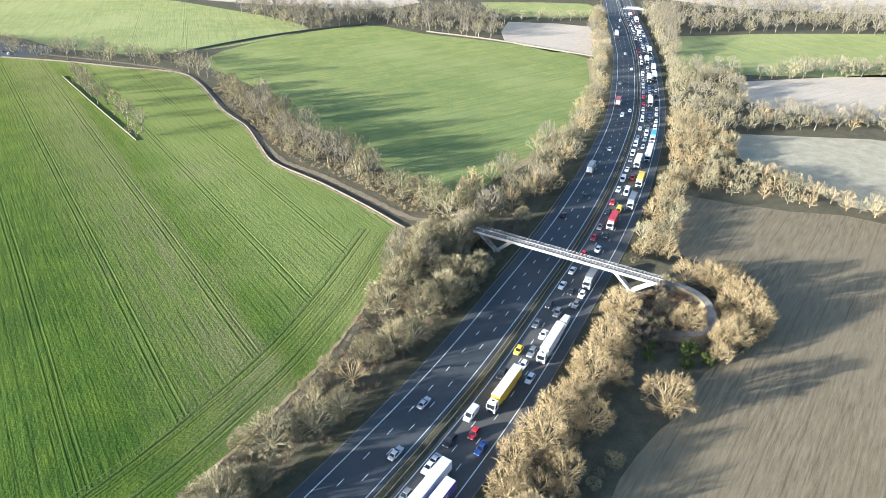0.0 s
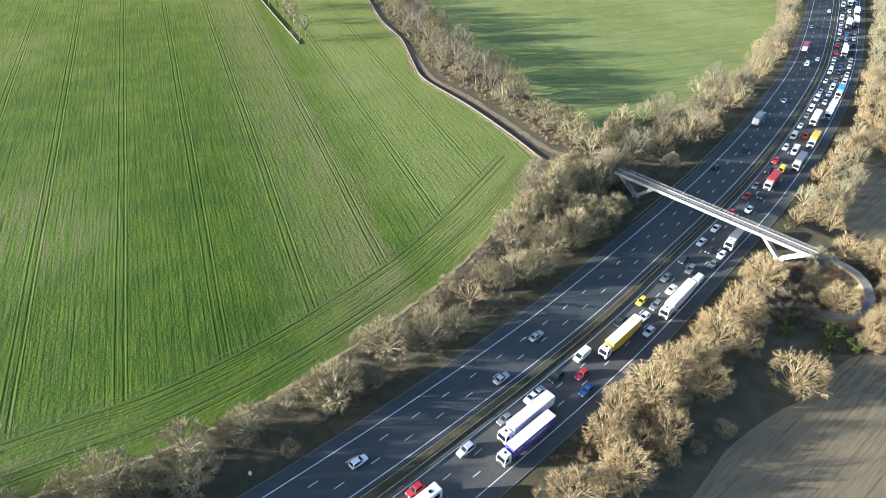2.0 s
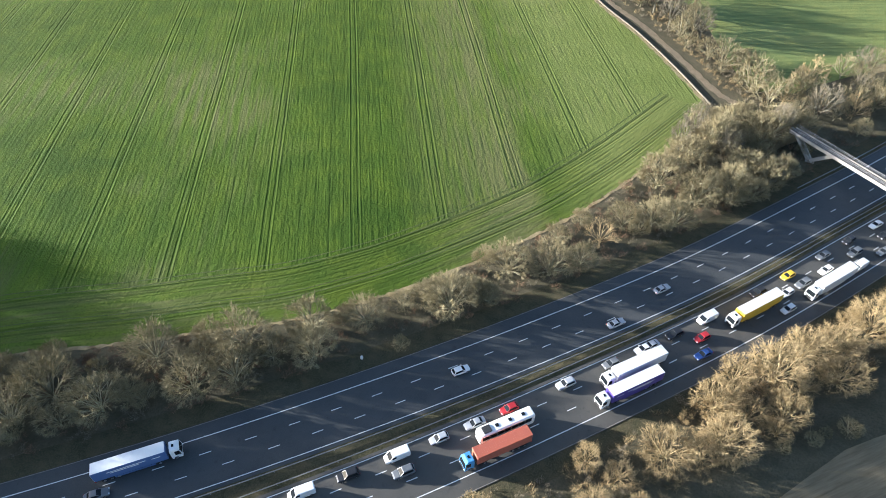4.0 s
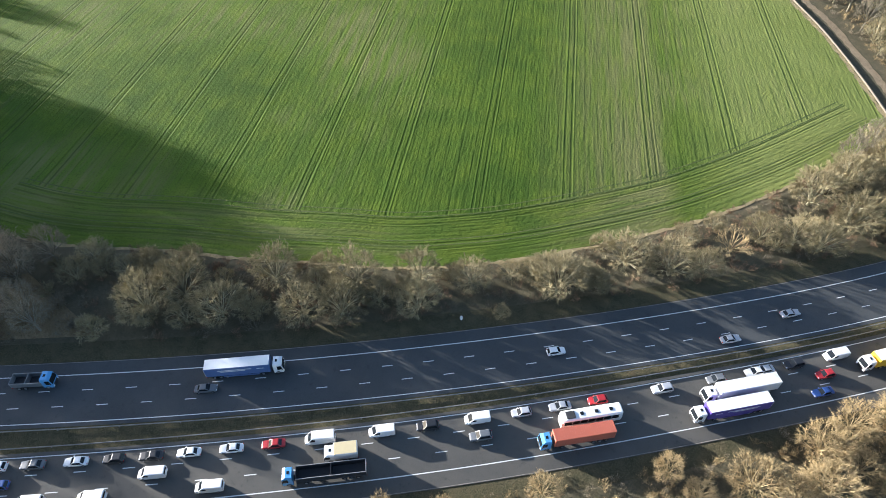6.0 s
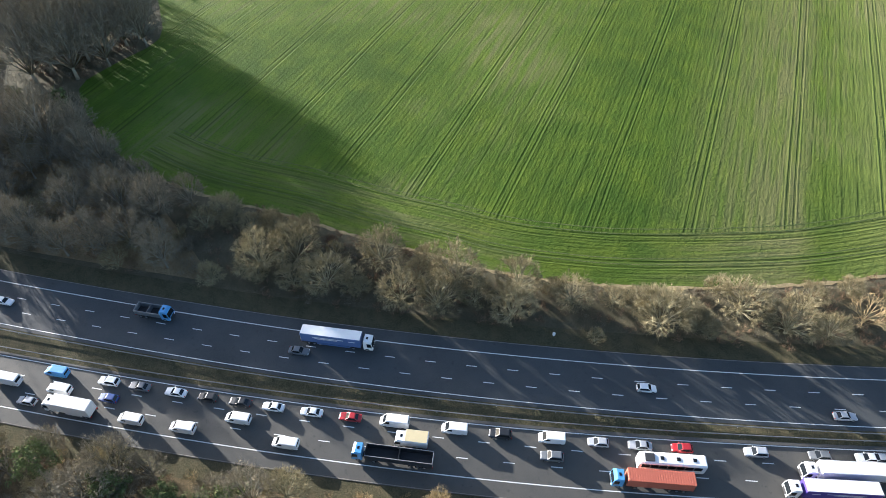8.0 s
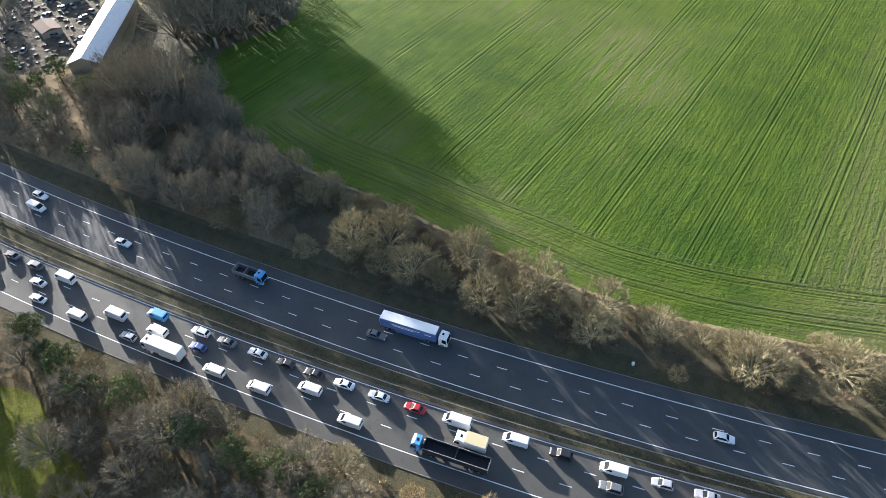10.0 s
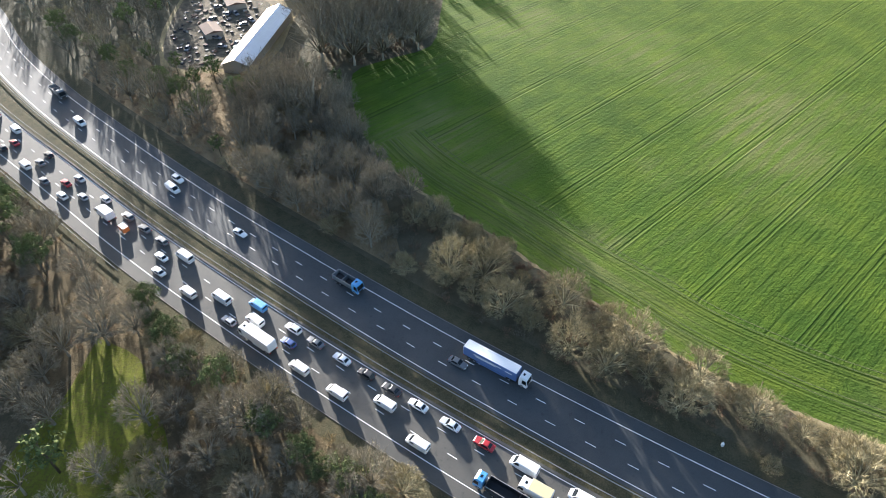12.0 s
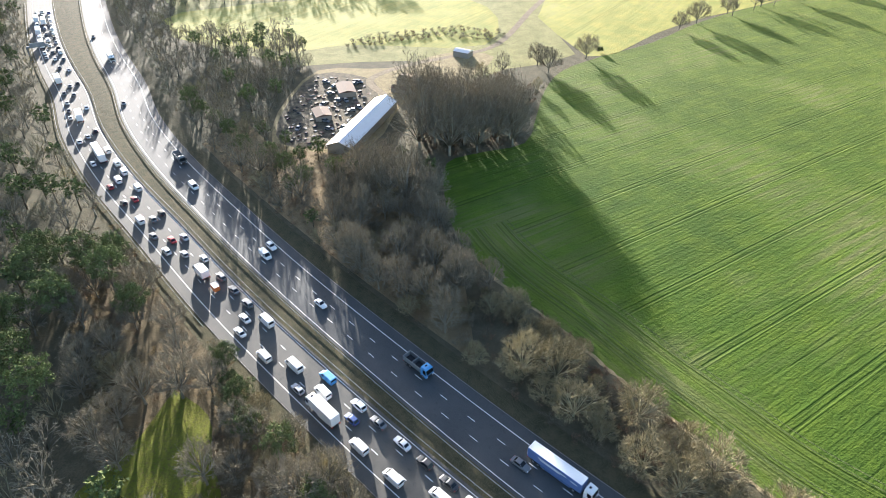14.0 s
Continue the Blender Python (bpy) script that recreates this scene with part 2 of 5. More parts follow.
# ============ mesh helpers ============
def mesh(name, verts, faces, mat, smooth=False):
    me = bpy.data.meshes.new(name)
    me.from_pydata([tuple(v) for v in verts], [], faces)
    me.materials.append(mat)
    if smooth:
        me.polygons.foreach_set("use_smooth", [True] * len(me.polygons))
    me.update()
    return me


def part(name, verts_faces, mat, parent=None, label="", smooth=False):
    ob = new(name, mesh(name, verts_faces[0], verts_faces[1], mat, smooth))
    ob.parent = parent
    if label:
        ob["label"] = label
    return ob


def thing(name, label, category, group="", kind=""):
    return tagged(new(name), label, category, group, kind)


def join(*pieces):
    verts, faces = [], []
    for v, f in pieces:
        k = len(verts)
        verts += [tuple(p) for p in v]
        faces += [tuple(i + k for i in q) for q in f]
    return verts, faces


def box(x0, x1, y0, y1, z0, z1, bevel=0.0):
    """A box, its upright and top edges cut off by bevel."""
    b = min(bevel, 0.45 * (x1 - x0), 0.45 * (y1 - y0))
    if b <= 0:
        v = [(x, y, z) for z in (z0, z1) for x, y in ((x0, y0), (x1, y0), (x1, y1), (x0, y1))]
        return v, [(3, 2, 1, 0), (4, 5, 6, 7), (0, 1, 5, 4), (1, 2, 6, 5), (2, 3, 7, 6), (3, 0, 4, 7)]

    def ring(d, z):
        e = b + d
        return [(x0 + e, y0 + d, z), (x1 - e, y0 + d, z), (x1 - d, y0 + e, z), (x1 - d, y1 - e, z),
                (x1 - e, y1 - d, z), (x0 + e, y1 - d, z), (x0 + d, y1 - e, z), (x0 + d, y0 + e, z)]
    v = ring(0, z0) + ring(0, z1 - b) + ring(b * 0.8, z1)
    f = [tuple(range(7, -1, -1)), tuple(range(16, 24))]
    for r in (0, 8):
        f += [(r + i, r + (i + 1) % 8, r + 8 + (i + 1) % 8, r + 8 + i) for i in range(8)]
    return v, f


def slab(q, d):
    """A sheet over four corners, d thick, outwards."""
    q = [Vector(p) for p in q]
    n = (q[1] - q[0]).cross(q[2] - q[0]).normalized()
    v = [p - n * 0.01 for p in q] + [p + n * d for p in q]
    return v, [(3, 2, 1, 0), (4, 5, 6, 7), (0, 1, 5, 4), (1, 2, 6, 5), (2, 3, 7, 6), (3, 0, 4, 7)]


def beam(a, b, w, h=None):
    """A square bar from a to b."""
    a, b, h = Vector(a), Vector(b), h or w
    t = (b - a).normalized()
    s = t.cross(Vector((0, 0, 1)))
    s = s.normalized() if s.length > 1e-4 else Vector((1, 0, 0))
    u = s.cross(t)
    v = [p + s * i * w / 2 + u * j * h / 2 for p in (a, b) for i, j in ((-1, -1), (1, -1), (1, 1), (-1, 1))]
    return v, [(3, 2, 1, 0), (4, 5, 6, 7), (0, 1, 5, 4), (1, 2, 6, 5), (2, 3, 7, 6), (3, 0, 4, 7)]


def loft(sections):
    """Skin over rings of equal count, closed at both ends."""
    n = len(sections[0])
    v = [p for s in sections for p in s]
    f = [tuple(range(n - 1, -1, -1)), tuple(range(len(v) - n, len(v)))]
    for k in range(len(sections) - 1):
        f += [(k * n + i, k * n + (i + 1) % n, (k + 1) * n + (i + 1) % n, (k + 1) * n + i) for i in range(n)]
    return v, f


def tube(points, radii, sides=5):
    rings = []
    for i, p in enumerate(points):
        t = (Vector(points[min(i + 1, len(points) - 1)]) - Vector(points[max(i - 1, 0)])).normalized()
        s = t.cross(Vector((0.3, 0.8, 0.52))).normalized()
        u = t.cross(s)
        rings.append([Vector(p) + (s * math.cos(a) + u * math.sin(a)) * radii[i]
                      for a in (2 * math.pi * k / sides for k in range(sides))])
    return loft(rings)


# ============ the lie of the land ============
def rom(points, n):
    """A smooth line through the points."""
    c = np.array(points, float)
    p = np.vstack([2 * c[0] - c[1], c, 2 * c[-1] - c[-2]])
    u = (np.arange(n) / n)[:, None]
    out = [0.5 * (2 * p[i] + (p[i + 1] - p[i - 1]) * u + (2 * p[i - 1] - 5 * p[i] + 4 * p[i + 1] - p[i + 2]) * u ** 2
                  + (3 * p[i] - p[i - 1] - 3 * p[i + 1] + p[i + 2]) * u ** 3) for i in range(1, len(p) - 2)]
    return np.vstack(out + [p[-2:-1]])


LINE = rom([(*p, m) for p, m in zip(ROAD_LINE, MEDIAN)], 14)
first, last = LINE[0] - LINE[1], LINE[-1] - LINE[-2]
AXIS, WIDE = LINE[:, :2], LINE[:, 2]
ALONG = np.concatenate([[0], np.cumsum(np.linalg.norm(np.diff(AXIS, axis=0), axis=1))])
HEADING = np.gradient(AXIS, axis=0)
HEADING /= np.linalg.norm(HEADING, axis=1)[:, None]


def road_point(s, off, z=0.0):
    """A place s metres along the motorway; off: metres from the axis, + on the field side."""
    i = float(np.interp(s, ALONG, np.arange(len(ALONG))))
    k = np.arange(len(ALONG))
    x, y = np.interp(i, k, AXIS[:, 0]), np.interp(i, k, AXIS[:, 1])
    tx, ty = np.interp(i, k, HEADING[:, 0]), np.interp(i, k, HEADING[:, 1])
    over = s - min(max(s, 0.0), ALONG[-1])
    return Vector((x + over * tx + ty * off, y + over * ty - tx * off, z))


def half_median(s):
    return float(np.interp(s, ALONG, WIDE)) / 2


def side_point(side, s, lanes_off, z=0.0):
    """lanes_off: metres out from the inner edge line of a carriageway (side +1: field side, -1: the other)."""
    return road_point(s, side * (half_median(s) + lanes_off), z)


def road_yaw(s):
    d = road_point(s + 1, 0) - road_point(s - 1, 0)
    return math.degrees(math.atan2(-d.x, d.y))


def strip(side, s0, s1, o0, o1, z, step=8.0, thick=0.0):
    """A band of road between two offsets."""
    ss = np.linspace(s0, s1, max(2, int(abs(s1 - s0) / step) + 1))
    v, f = [], []
    for s in ss:
        v += [side_point(side, s, o0, z), side_point(side, s, o1, z)]
    for i in range(len(ss) - 1):
        a = 2 * i
        f.append((a, a + 2, a + 3, a + 1) if side > 0 else (a, a + 1, a + 3, a + 2))
    if thick:
        k = len(v)
        v += [p - Vector((0, 0, thick)) for p in v]
        for i in range(len(ss) - 1):
            a = 2 * i
            f += [(a, a + 2, k + a + 2, k + a), (a + 1, k + a + 1, k + a + 3, a + 3)]
    return v, f


def ribbon(points, width, z, n=6, ragged=0.0):
    p = rom(points, n)
    t = np.gradient(p, axis=0)
    t /= np.linalg.norm(t, axis=1)[:, None]
    nn = np.stack([-t[:, 1], t[:, 0]], 1) * width / 2
    v = []
    for i, (a, b) in enumerate(zip(p, nn)):
        k, q = 1 + ragged * math.sin(i * 2.3 + 7 * math.sin(i)), 1 + ragged * math.sin(i * 3.1 + 5 * math.cos(i * 1.7))
        v += [(*(a - b * k), z), (*(a + b * q), z)]
    return v, [(2 * i, 2 * i + 2, 2 * i + 3, 2 * i + 1) for i in range(len(p) - 1)]


def patch(name, outline, z, mat, label, category, n=4):
    """A field or other stretch of ground laid over the land."""
    from mathutils import geometry
    c = np.array(outline, float)
    ring = rom(np.vstack([c, c[:1]]), n)[:-1]
    v = [Vector((x, y, z)) for x, y in ring]
    f = [tuple(t) for t in geometry.tessellate_polygon([v])]
    ob = part(name, (v, f), mat)
    me = ob.data
    for p in me.polygons:
        if p.normal.z < 0:
            p.flip()
    return tagged(ob, label, category, kind="structure")


def inside(p, poly):
    x, y, hit = p[0], p[1], False
    for (x0, y0), (x1, y1) in zip(poly, poly[1:] + poly[:1]):
        if (y0 > y) != (y1 > y) and x < (x1 - x0) * (y - y0) / (y1 - y0) + x0:
            hit = not hit
    return hit


def scatter(poly, gap, seed, limit=2000):
    """Random places inside an outline, at least gap apart."""
    rng = random.Random(seed)
    xs, ys = [p[0] for p in poly], [p[1] for p in poly]
    area = abs(sum(a[0] * b[1] - b[0] * a[1] for a, b in zip(poly, poly[1:] + poly[:1]))) / 2
    got, cells = [], {}
    for _ in range(int(area / gap ** 2 * 8) + 20):
        p = (rng.uniform(min(xs), max(xs)), rng.uniform(min(ys), max(ys)))
        if not inside(p, poly):
            continue
        c = (int(p[0] // gap), int(p[1] // gap))
        if any((p[0] - q[0]) ** 2 + (p[1] - q[1]) ** 2 < gap * gap
               for i in (-1, 0, 1) for j in (-1, 0, 1) for q in cells.get((c[0] + i, c[1] + j), ())):
            continue
        cells.setdefault(c, []).append(p)
        got.append(p)
        if len(got) >= limit:
            break
    return got


def belt(side, s0, s1, o0, o1, step=20.0):
    """The outline of a strip beside the road, from its paved edge outwards."""
    ss = np.arange(s0, s1 + 1, step)
    return [tuple(side_point(side, s, 14.3 + o0).xy) for s in ss] + [tuple(side_point(side, s, 14.3 + o1).xy) for s in ss[::-1]]


# ground: one sheet out to the horizon
gx = [-4500, -1500, -700, -350, 0, 350, 700, 1500, 4500]
gv = [(x, y, 0.0) for y in gx for x in gx]
gf = [(j * 9 + i, j * 9 + i + 1, j * 9 + i + 10, j * 9 + i + 9) for j in range(8) for i in range(8)]
tagged(part("ground", (gv, gf), M_GROUND), "scrubby brown winter ground between fields and woods", "ground", kind="structure")

# motorway: two carriageways of three lanes with hard shoulders
S0, S1 = -350.0, ALONG[-1] + 350
for side, what in ((1, "free-flowing"), (-1, "congested")):
    road = tagged(part("road", strip(side, S0, S1, -0.9, 14.3, 0.12, thick=0.12), M_ASPHALT if side > 0 else M_WORN_ASPHALT),
                  f"dark asphalt carriageway of three lanes, {what}", "road", kind="structure")
    part("edge_line", strip(side, S0, S1, -0.09, 0.09, 0.135), M_LINE, road, "solid white inner edge line")
    part("edge_line", strip(side, S0, S1, 10.92, 11.12, 0.135), M_LINE, road, "solid white hard shoulder line")
    part("edge_line", strip(side, S0, S1, 14.05, 14.2, 0.13), M_PATH, road, "pale worn kerb line")
    dash = mesh("lane_mark", [(-0.09, -1.15, 0), (0.09, -1.15, 0), (0.09, 1.15, 0), (-0.09, 1.15, 0)], [(0, 1, 2, 3)], M_LINE)
    far = []
    for off in (3.65, 7.3):
        for k in range(int(S0 / 9), int(S1 / 9)):
            s = k * 9.0 + (4.0 if off > 5 else 0)
            if 470 < s < 1000:
                ob = new("lane_mark", dash)
                ob.matrix_basis = Matrix.Translation(side_point(side, s, off, 0.135)) @ pose(0, 0, 0, 0, 0, road_yaw(s))
                ob.parent = road
            else:
                far.append(strip(side, s - 1.15, s + 1.15, off - 0.1, off + 0.1, 0.135, 3))
    tagged(part("far_lane_marks", join(*far), M_LINE, road, "dashed white lane marks"), kind="stuff")

# verges and the central reserve
vg = join(strip(1, S0, S1, 14.3, 19.5, 0.03), strip(-1, S0, S1, 14.3, 18.5, 0.03))
tagged(part("verge", vg, M_VERGE), "rough dull grass verges beside the motorway", "verge", kind="structure")
cr_v, cr_f = [], []
for s in np.arange(S0, S1, 10):
    h = half_median(s) - 0.9
    cr_v += [road_point(s, -h, 0.08), road_point(s, 0, 0.22), road_point(s, h, 0.08)]
k = len(cr_v) // 3
cr_f = [q for i in range(k - 1) for q in ((3 * i, 3 * i + 3, 3 * i + 4, 3 * i + 1), (3 * i + 1, 3 * i + 4, 3 * i + 5, 3 * i + 2))]
tagged(part("central_reserve", (cr_v, cr_f), M_VERGE), "rough grass central reserve with litter", "verge", kind="structure")

# fields
HEDGE_EDGE = [(-13, 204), (-23, 165), (-33, 135), (-43, 114), (-58, 88), (-70, 72), (-80, 61), (-92, 51), (-107, 38), (-125, 24),
              (-142, 9), (-155, 0), (-168, -7), (-190, -12), (-216, -13)]
TRACK_EDGE = [(-328, 470), (-275, 457), (-227, 441), (-182, 427), (-158, 400), (-128, 349), (-107, 321), (-92, 292), (-80, 271),
              (-55, 249), (-33, 227), (-16, 208)]
WHEAT = HEDGE_EDGE + [(-226, 0), (-236, 18), (-262, 24), (-294, 30), (-322, 41), (-345, 64), (-372, 97), (-418, 138), (-470, 202), (-533, 306), (-450, 440)] + TRACK_EDGE
patch("wheat_field", WHEAT, 0.05, M_CROP, "bright green young wheat field with tramlines", "field", 3)
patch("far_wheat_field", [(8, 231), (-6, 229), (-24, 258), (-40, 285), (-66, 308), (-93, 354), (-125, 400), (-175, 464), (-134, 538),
      (-68, 583), (-16, 548), (44, 517), (108, 463), (92, 386), (69, 324), (49, 288), (30, 262), (16, 243)], 0.05, M_CROP_HAZED,
      "dull green haze-paled wheat field crossed by tree shadows", "field", 3)
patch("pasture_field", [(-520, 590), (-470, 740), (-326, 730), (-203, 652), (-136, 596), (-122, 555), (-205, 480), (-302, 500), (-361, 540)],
      0.05, M_PASTURE_HAZED, "haze-paled green far pasture behind a stone wall", "field", 3)
patch("ploughed_field", [(99, 238), (117, 230), (139, 222), (176, 208), (260, 120), (200, -40), (60, -30), (20, 40), (34, 84), (49, 104),
      (59, 113), (71, 128), (89, 140), (101, 156), (102, 172), (91, 182), (83, 194), (91, 215)], 0.05, M_PLOUGH,
      "brown cultivated field with fine drill lines", "field", 3)
patch("rough_field", [(154, 309), (240, 291), (230, 220), (179, 222), (165, 227), (156, 246), (144, 264), (142, 284)], 0.05, M_TUSSOCK,
      "rough tawny tussock grass field", "field", 3)
patch("stubble_field", [(193, 404), (330, 418), (300, 330), (217, 333), (180, 363)], 0.05, M_STUBBLE, "tan stubble field", "field", 3)
patch("green_field", [(193, 536), (294, 546), (400, 530), (340, 424), (233, 417), (194, 424), (164, 439)], 0.05, M_PASTURE_HAZED,
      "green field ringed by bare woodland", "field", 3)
patch("top_field", [(235, 720), (420, 900), (620, 860), (480, 640), (343, 650), (294, 668)], 0.05, M_STUBBLE, "pale tan far field", "field", 3)
patch("striped_field", [(60, 598), (137, 572), (118, 474), (50, 519)], 0.05, M_STUBBLE, "striped stubble field beside the motorway", "field", 2)
patch("far_green_field", [(40, 700), (150, 690), (145, 620), (60, 625)], 0.05, M_PASTURE_HAZED, "narrow far green field", "field", 2)
patch("tan_field", [(-190, 690), (-60, 660), (-40, 760), (-330, 900), (-380, 780)], 0.05, M_STUBBLE, "pale tan far field beyond pasture", "field", 2)
patch("yellow_field", [(-345, 56), (-351, 73), (-389, 102), (-428, 143), (-475, 206), (-600, 330), (-900, 300), (-800, 60), (-470, 42), (-419, 33)],
      0.05, M_YELLOW, "sunlit yellow-green pasture beyond the hedge", "field", 2)
patch("clearing", [(-356, -178), (-410, -200), (-470, -60), (-440, 0), (-360, 0), (-354, -77), (-340, -110)], 0.05, M_YELLOW,
      "sunlit grassy clearing among bare trees", "field", 3)
patch("meadow", [(-318, -95), (-360, -185), (-420, -208), (-560, -300), (-900, -300), (-900, 50), (-470, 42), (-419, 33), (-348, 50), (-322, 12), (-306, -8), (-330, -40)],
      0.035, M_MEADOW, "rough sunlit yellowish grass beyond the farm", "field", 2)
patch("yard", [(-222, -84), (-258, -92), (-312, -86), (-318, -50), (-345, -20), (-340, 5), (-300, -12), (-276, -36), (-226, -46)], 0.06, M_YARD,
      "muddy pale farm yard strewn with scrap", "yard", 3)
patch("scrap_yard", [(-224, -60), (-228, -82), (-258, -90), (-306, -86), (-304, -60), (-280, -50)], 0.075, M_MUD,
      "dark muddy ground littered with scrap", "yard", 3)
patch("lawn", [(-97, -71), (-90, -60), (-79, -55), (-68, -49), (-56, -50), (-55, -78), (-68, -80), (-79, -74)], 0.05, M_LAWN, "mossy sunlit glade among pines", "grass", 3)

patch("car_park", [(-375, 540), (-318, 512), (-296, 484), (-318, 472), (-352, 480), (-400, 520)], 0.11, M_ASPHALT, "dark tarmac car park beyond the lane", "car park", 2)

# wheel ruts round the headland, and the pale grass strip under the hedge
def inset(points, d):
    p = np.array(points, float)
    t = np.gradient(p, axis=0)
    t /= np.linalg.norm(t, axis=1)[:, None]
    return [tuple(q) for q in p + np.stack([t[:, 1], -t[:, 0]], 1) * d]


def headland(line, width, z, columns=9):
    """The strip of crop drilled along the field's edge, laid out with its own rows."""
    p = rom(line, 6)
    t = np.gradient(p, axis=0)
    t /= np.linalg.norm(t, axis=1)[:, None]
    nn = np.stack([t[:, 1], -t[:, 0]], 1)
    run = np.concatenate([[0], np.cumsum(np.linalg.norm(np.diff(p, axis=0), axis=1))])
    v, uv = [], []
    for a, b, r in zip(p, nn, run):
        for k in range(columns):
            o = width * k / (columns - 1)
            v.append((*(a + b * o), z))
            uv.append((o, r))
    f = [(i * columns + k, (i + 1) * columns + k, (i + 1) * columns + k + 1, i * columns + k + 1) for i in range(len(p) - 1) for k in range(columns - 1)]
    ob = part("headland", (v, [q[::-1] for q in f]), M_HEADLAND)
    layer = ob.data.uv_layers.new(name="UVMap")
    for loop in ob.data.loops:
        layer.data[loop.index].uv = uv[loop.vertex_index]
    return tagged(ob, "strip of young wheat drilled along the hedge", "field", kind="structure")


headland(HEDGE_EDGE[:-2], 18.0, 0.062)
for d in (7.0, 8.9, 17.5, 19.3):
    tagged(part("wheel_rut", ribbon(inset(HEDGE_EDGE[:-2], d), 0.36, 0.075), M_RUT), "dark wheel rut round the field headland", "wheel rut", kind="structure")
tagged(part("grass_strip", ribbon(inset(HEDGE_EDGE[:-3], -0.4), 0.9, 0.09, 14, 0.7), M_DRY), "pale dry grass strip along the hedge", "grass", kind="structure")
tagged(part("grass_strip", ribbon(inset(TRACK_EDGE, -0.6), 1.5, 0.09, 14, 0.6), M_DRY), "pale dry grass strip beside the track", "grass", kind="structure")
tagged(part("grass_strip", ribbon([(108, 463), (94, 386), (71, 324), (51, 288), (31, 264)], 5.0, 0.08), M_DRY), "pale dry grass margin of the far field", "grass", kind="structure")
tagged(part("farm_track", ribbon([(-1, 213), (-14, 218), (-32, 236), (-55, 258), (-74, 273), (-88, 293), (-102, 317), (-122, 345),
                                  (-149, 388), (-172, 422), (-213, 447), (-330, 490)], 2.8, 0.1, 12, 0.25), M_TRACK), "muddy lane along the field wall", "track", kind="structure")
tagged(part("farm_track", ribbon([(-278, -44), (-300, -57), (-322, -42), (-339, -18), (-362, 7), (-432, 29), (-470, 42)], 4.0, 0.1), M_TRACK),
       "pale muddy track through the farm yard", "track", kind="structure")


# ============ trees and shrubs ============
def blade(a, b, r):
    """A slim tapering twig."""
    d = b - a
    side = d.cross(Vector((math.sin(a.x * 7.3), math.sin(a.y * 9.1 + 1), math.sin(a.z * 5.7 + 2) + 0.2)))
    if side.length < 1e-5:
        side = d.orthogonal()
    side = side.normalized() * r
    return [a - side, a + side, b], [(0, 1, 2)]


def bare_tree(seed, height, spread, trunk, limbs, subs, forks, twigs, mat, width=0.05, ragged=0.12, sides=4):
    """A bare tree: trunk, arching limbs that show pale through the crown, branches, forks and a haze of short twigs.
    trunk: where the crown starts, as a share of the height."""
    rng = random.Random(seed)
    foot = Vector((rng.gauss(0, 0.15), rng.gauss(0, 0.15), height * trunk))
    mid = height * (trunk + 0.36 * (1 - trunk))

    def outline(d, reach):
        """a point of the crown in the direction d, at a share of its full reach"""
        lump = 1 + 0.13 * math.sin(3 * d.x + seed) * math.sin(4 * d.y + 2 * seed) + 0.08 * math.sin(7 * d.z + 5 * d.x + seed)
        top = height - mid if d.z > 0 else (mid - height * trunk) * 0.8
        p = Vector((d.x * spread * lump, d.y * spread * lump, mid + d.z * top * lump))
        return foot.lerp(p, reach)

    def near(d, k):
        return (d + Vector((rng.gauss(0, k), rng.gauss(0, k), rng.gauss(0, k)))).normalized()

    r0 = 0.018 * height + 0.05
    wood = [tube([Vector((0, 0, -0.3)), foot * 0.5, foot + Vector((0, 0, 0.2))], [r0 * 1.3, r0, r0 * 0.8], 6)]
    crown = []
    reach = spread * 0.11 + 0.25
    for k in range(limbs):
        a = 2.4 * k + rng.uniform(-0.3, 0.3)
        z = -0.2 + 1.2 * (k + 0.5) / limbs
        q = math.sqrt(max(0.0, 1 - min(z, 1) ** 2))
        d = Vector((math.cos(a) * q, math.sin(a) * q, z)).normalized()
        start, end = foot * rng.uniform(0.8, 1.0), outline(d, rng.uniform(0.7, 0.84))
        bend = start.lerp(end, 0.5) + Vector((rng.gauss(0, 0.2), rng.gauss(0, 0.2), rng.gauss(0.25, 0.15)))
        wood.append(tube([start, bend, end], [r0 * 0.46, r0 * 0.3, r0 * 0.13], sides))
        for _ in range(subs):
            d2 = near(d, 0.26)
            p2 = start.lerp(bend, rng.uniform(0.5, 1.0)) if rng.random() < 0.3 else bend.lerp(end, rng.uniform(0.0, 1.0))
            e2 = outline(d2, rng.uniform(0.84, 0.98))
            wood.append(blade(p2, e2, min(width * 1.7, 0.085)))
            for _ in range(forks):
                d3 = near(d2, 0.17)
                p3 = p2.lerp(e2, rng.uniform(0.3, 0.95))
                e3 = outline(d3, 1 + rng.gauss(-0.05, ragged * 0.5))
                crown.append(blade(p3, e3, width * 1.15))
                for _ in range(twigs):
                    p4 = p3.lerp(e3, rng.uniform(0.35, 1.0))
                    w = near(d3, 0.55)
                    crown.append(blade(p4, p4 + w * reach * rng.uniform(0.5, 1.3), width * rng.uniform(0.55, 0.9)))
    return [("trunk", mesh("trunk", *join(*wood), LIMB_MATS[mat.name])), ("crown", mesh("crown", *join(*crown), mat))]


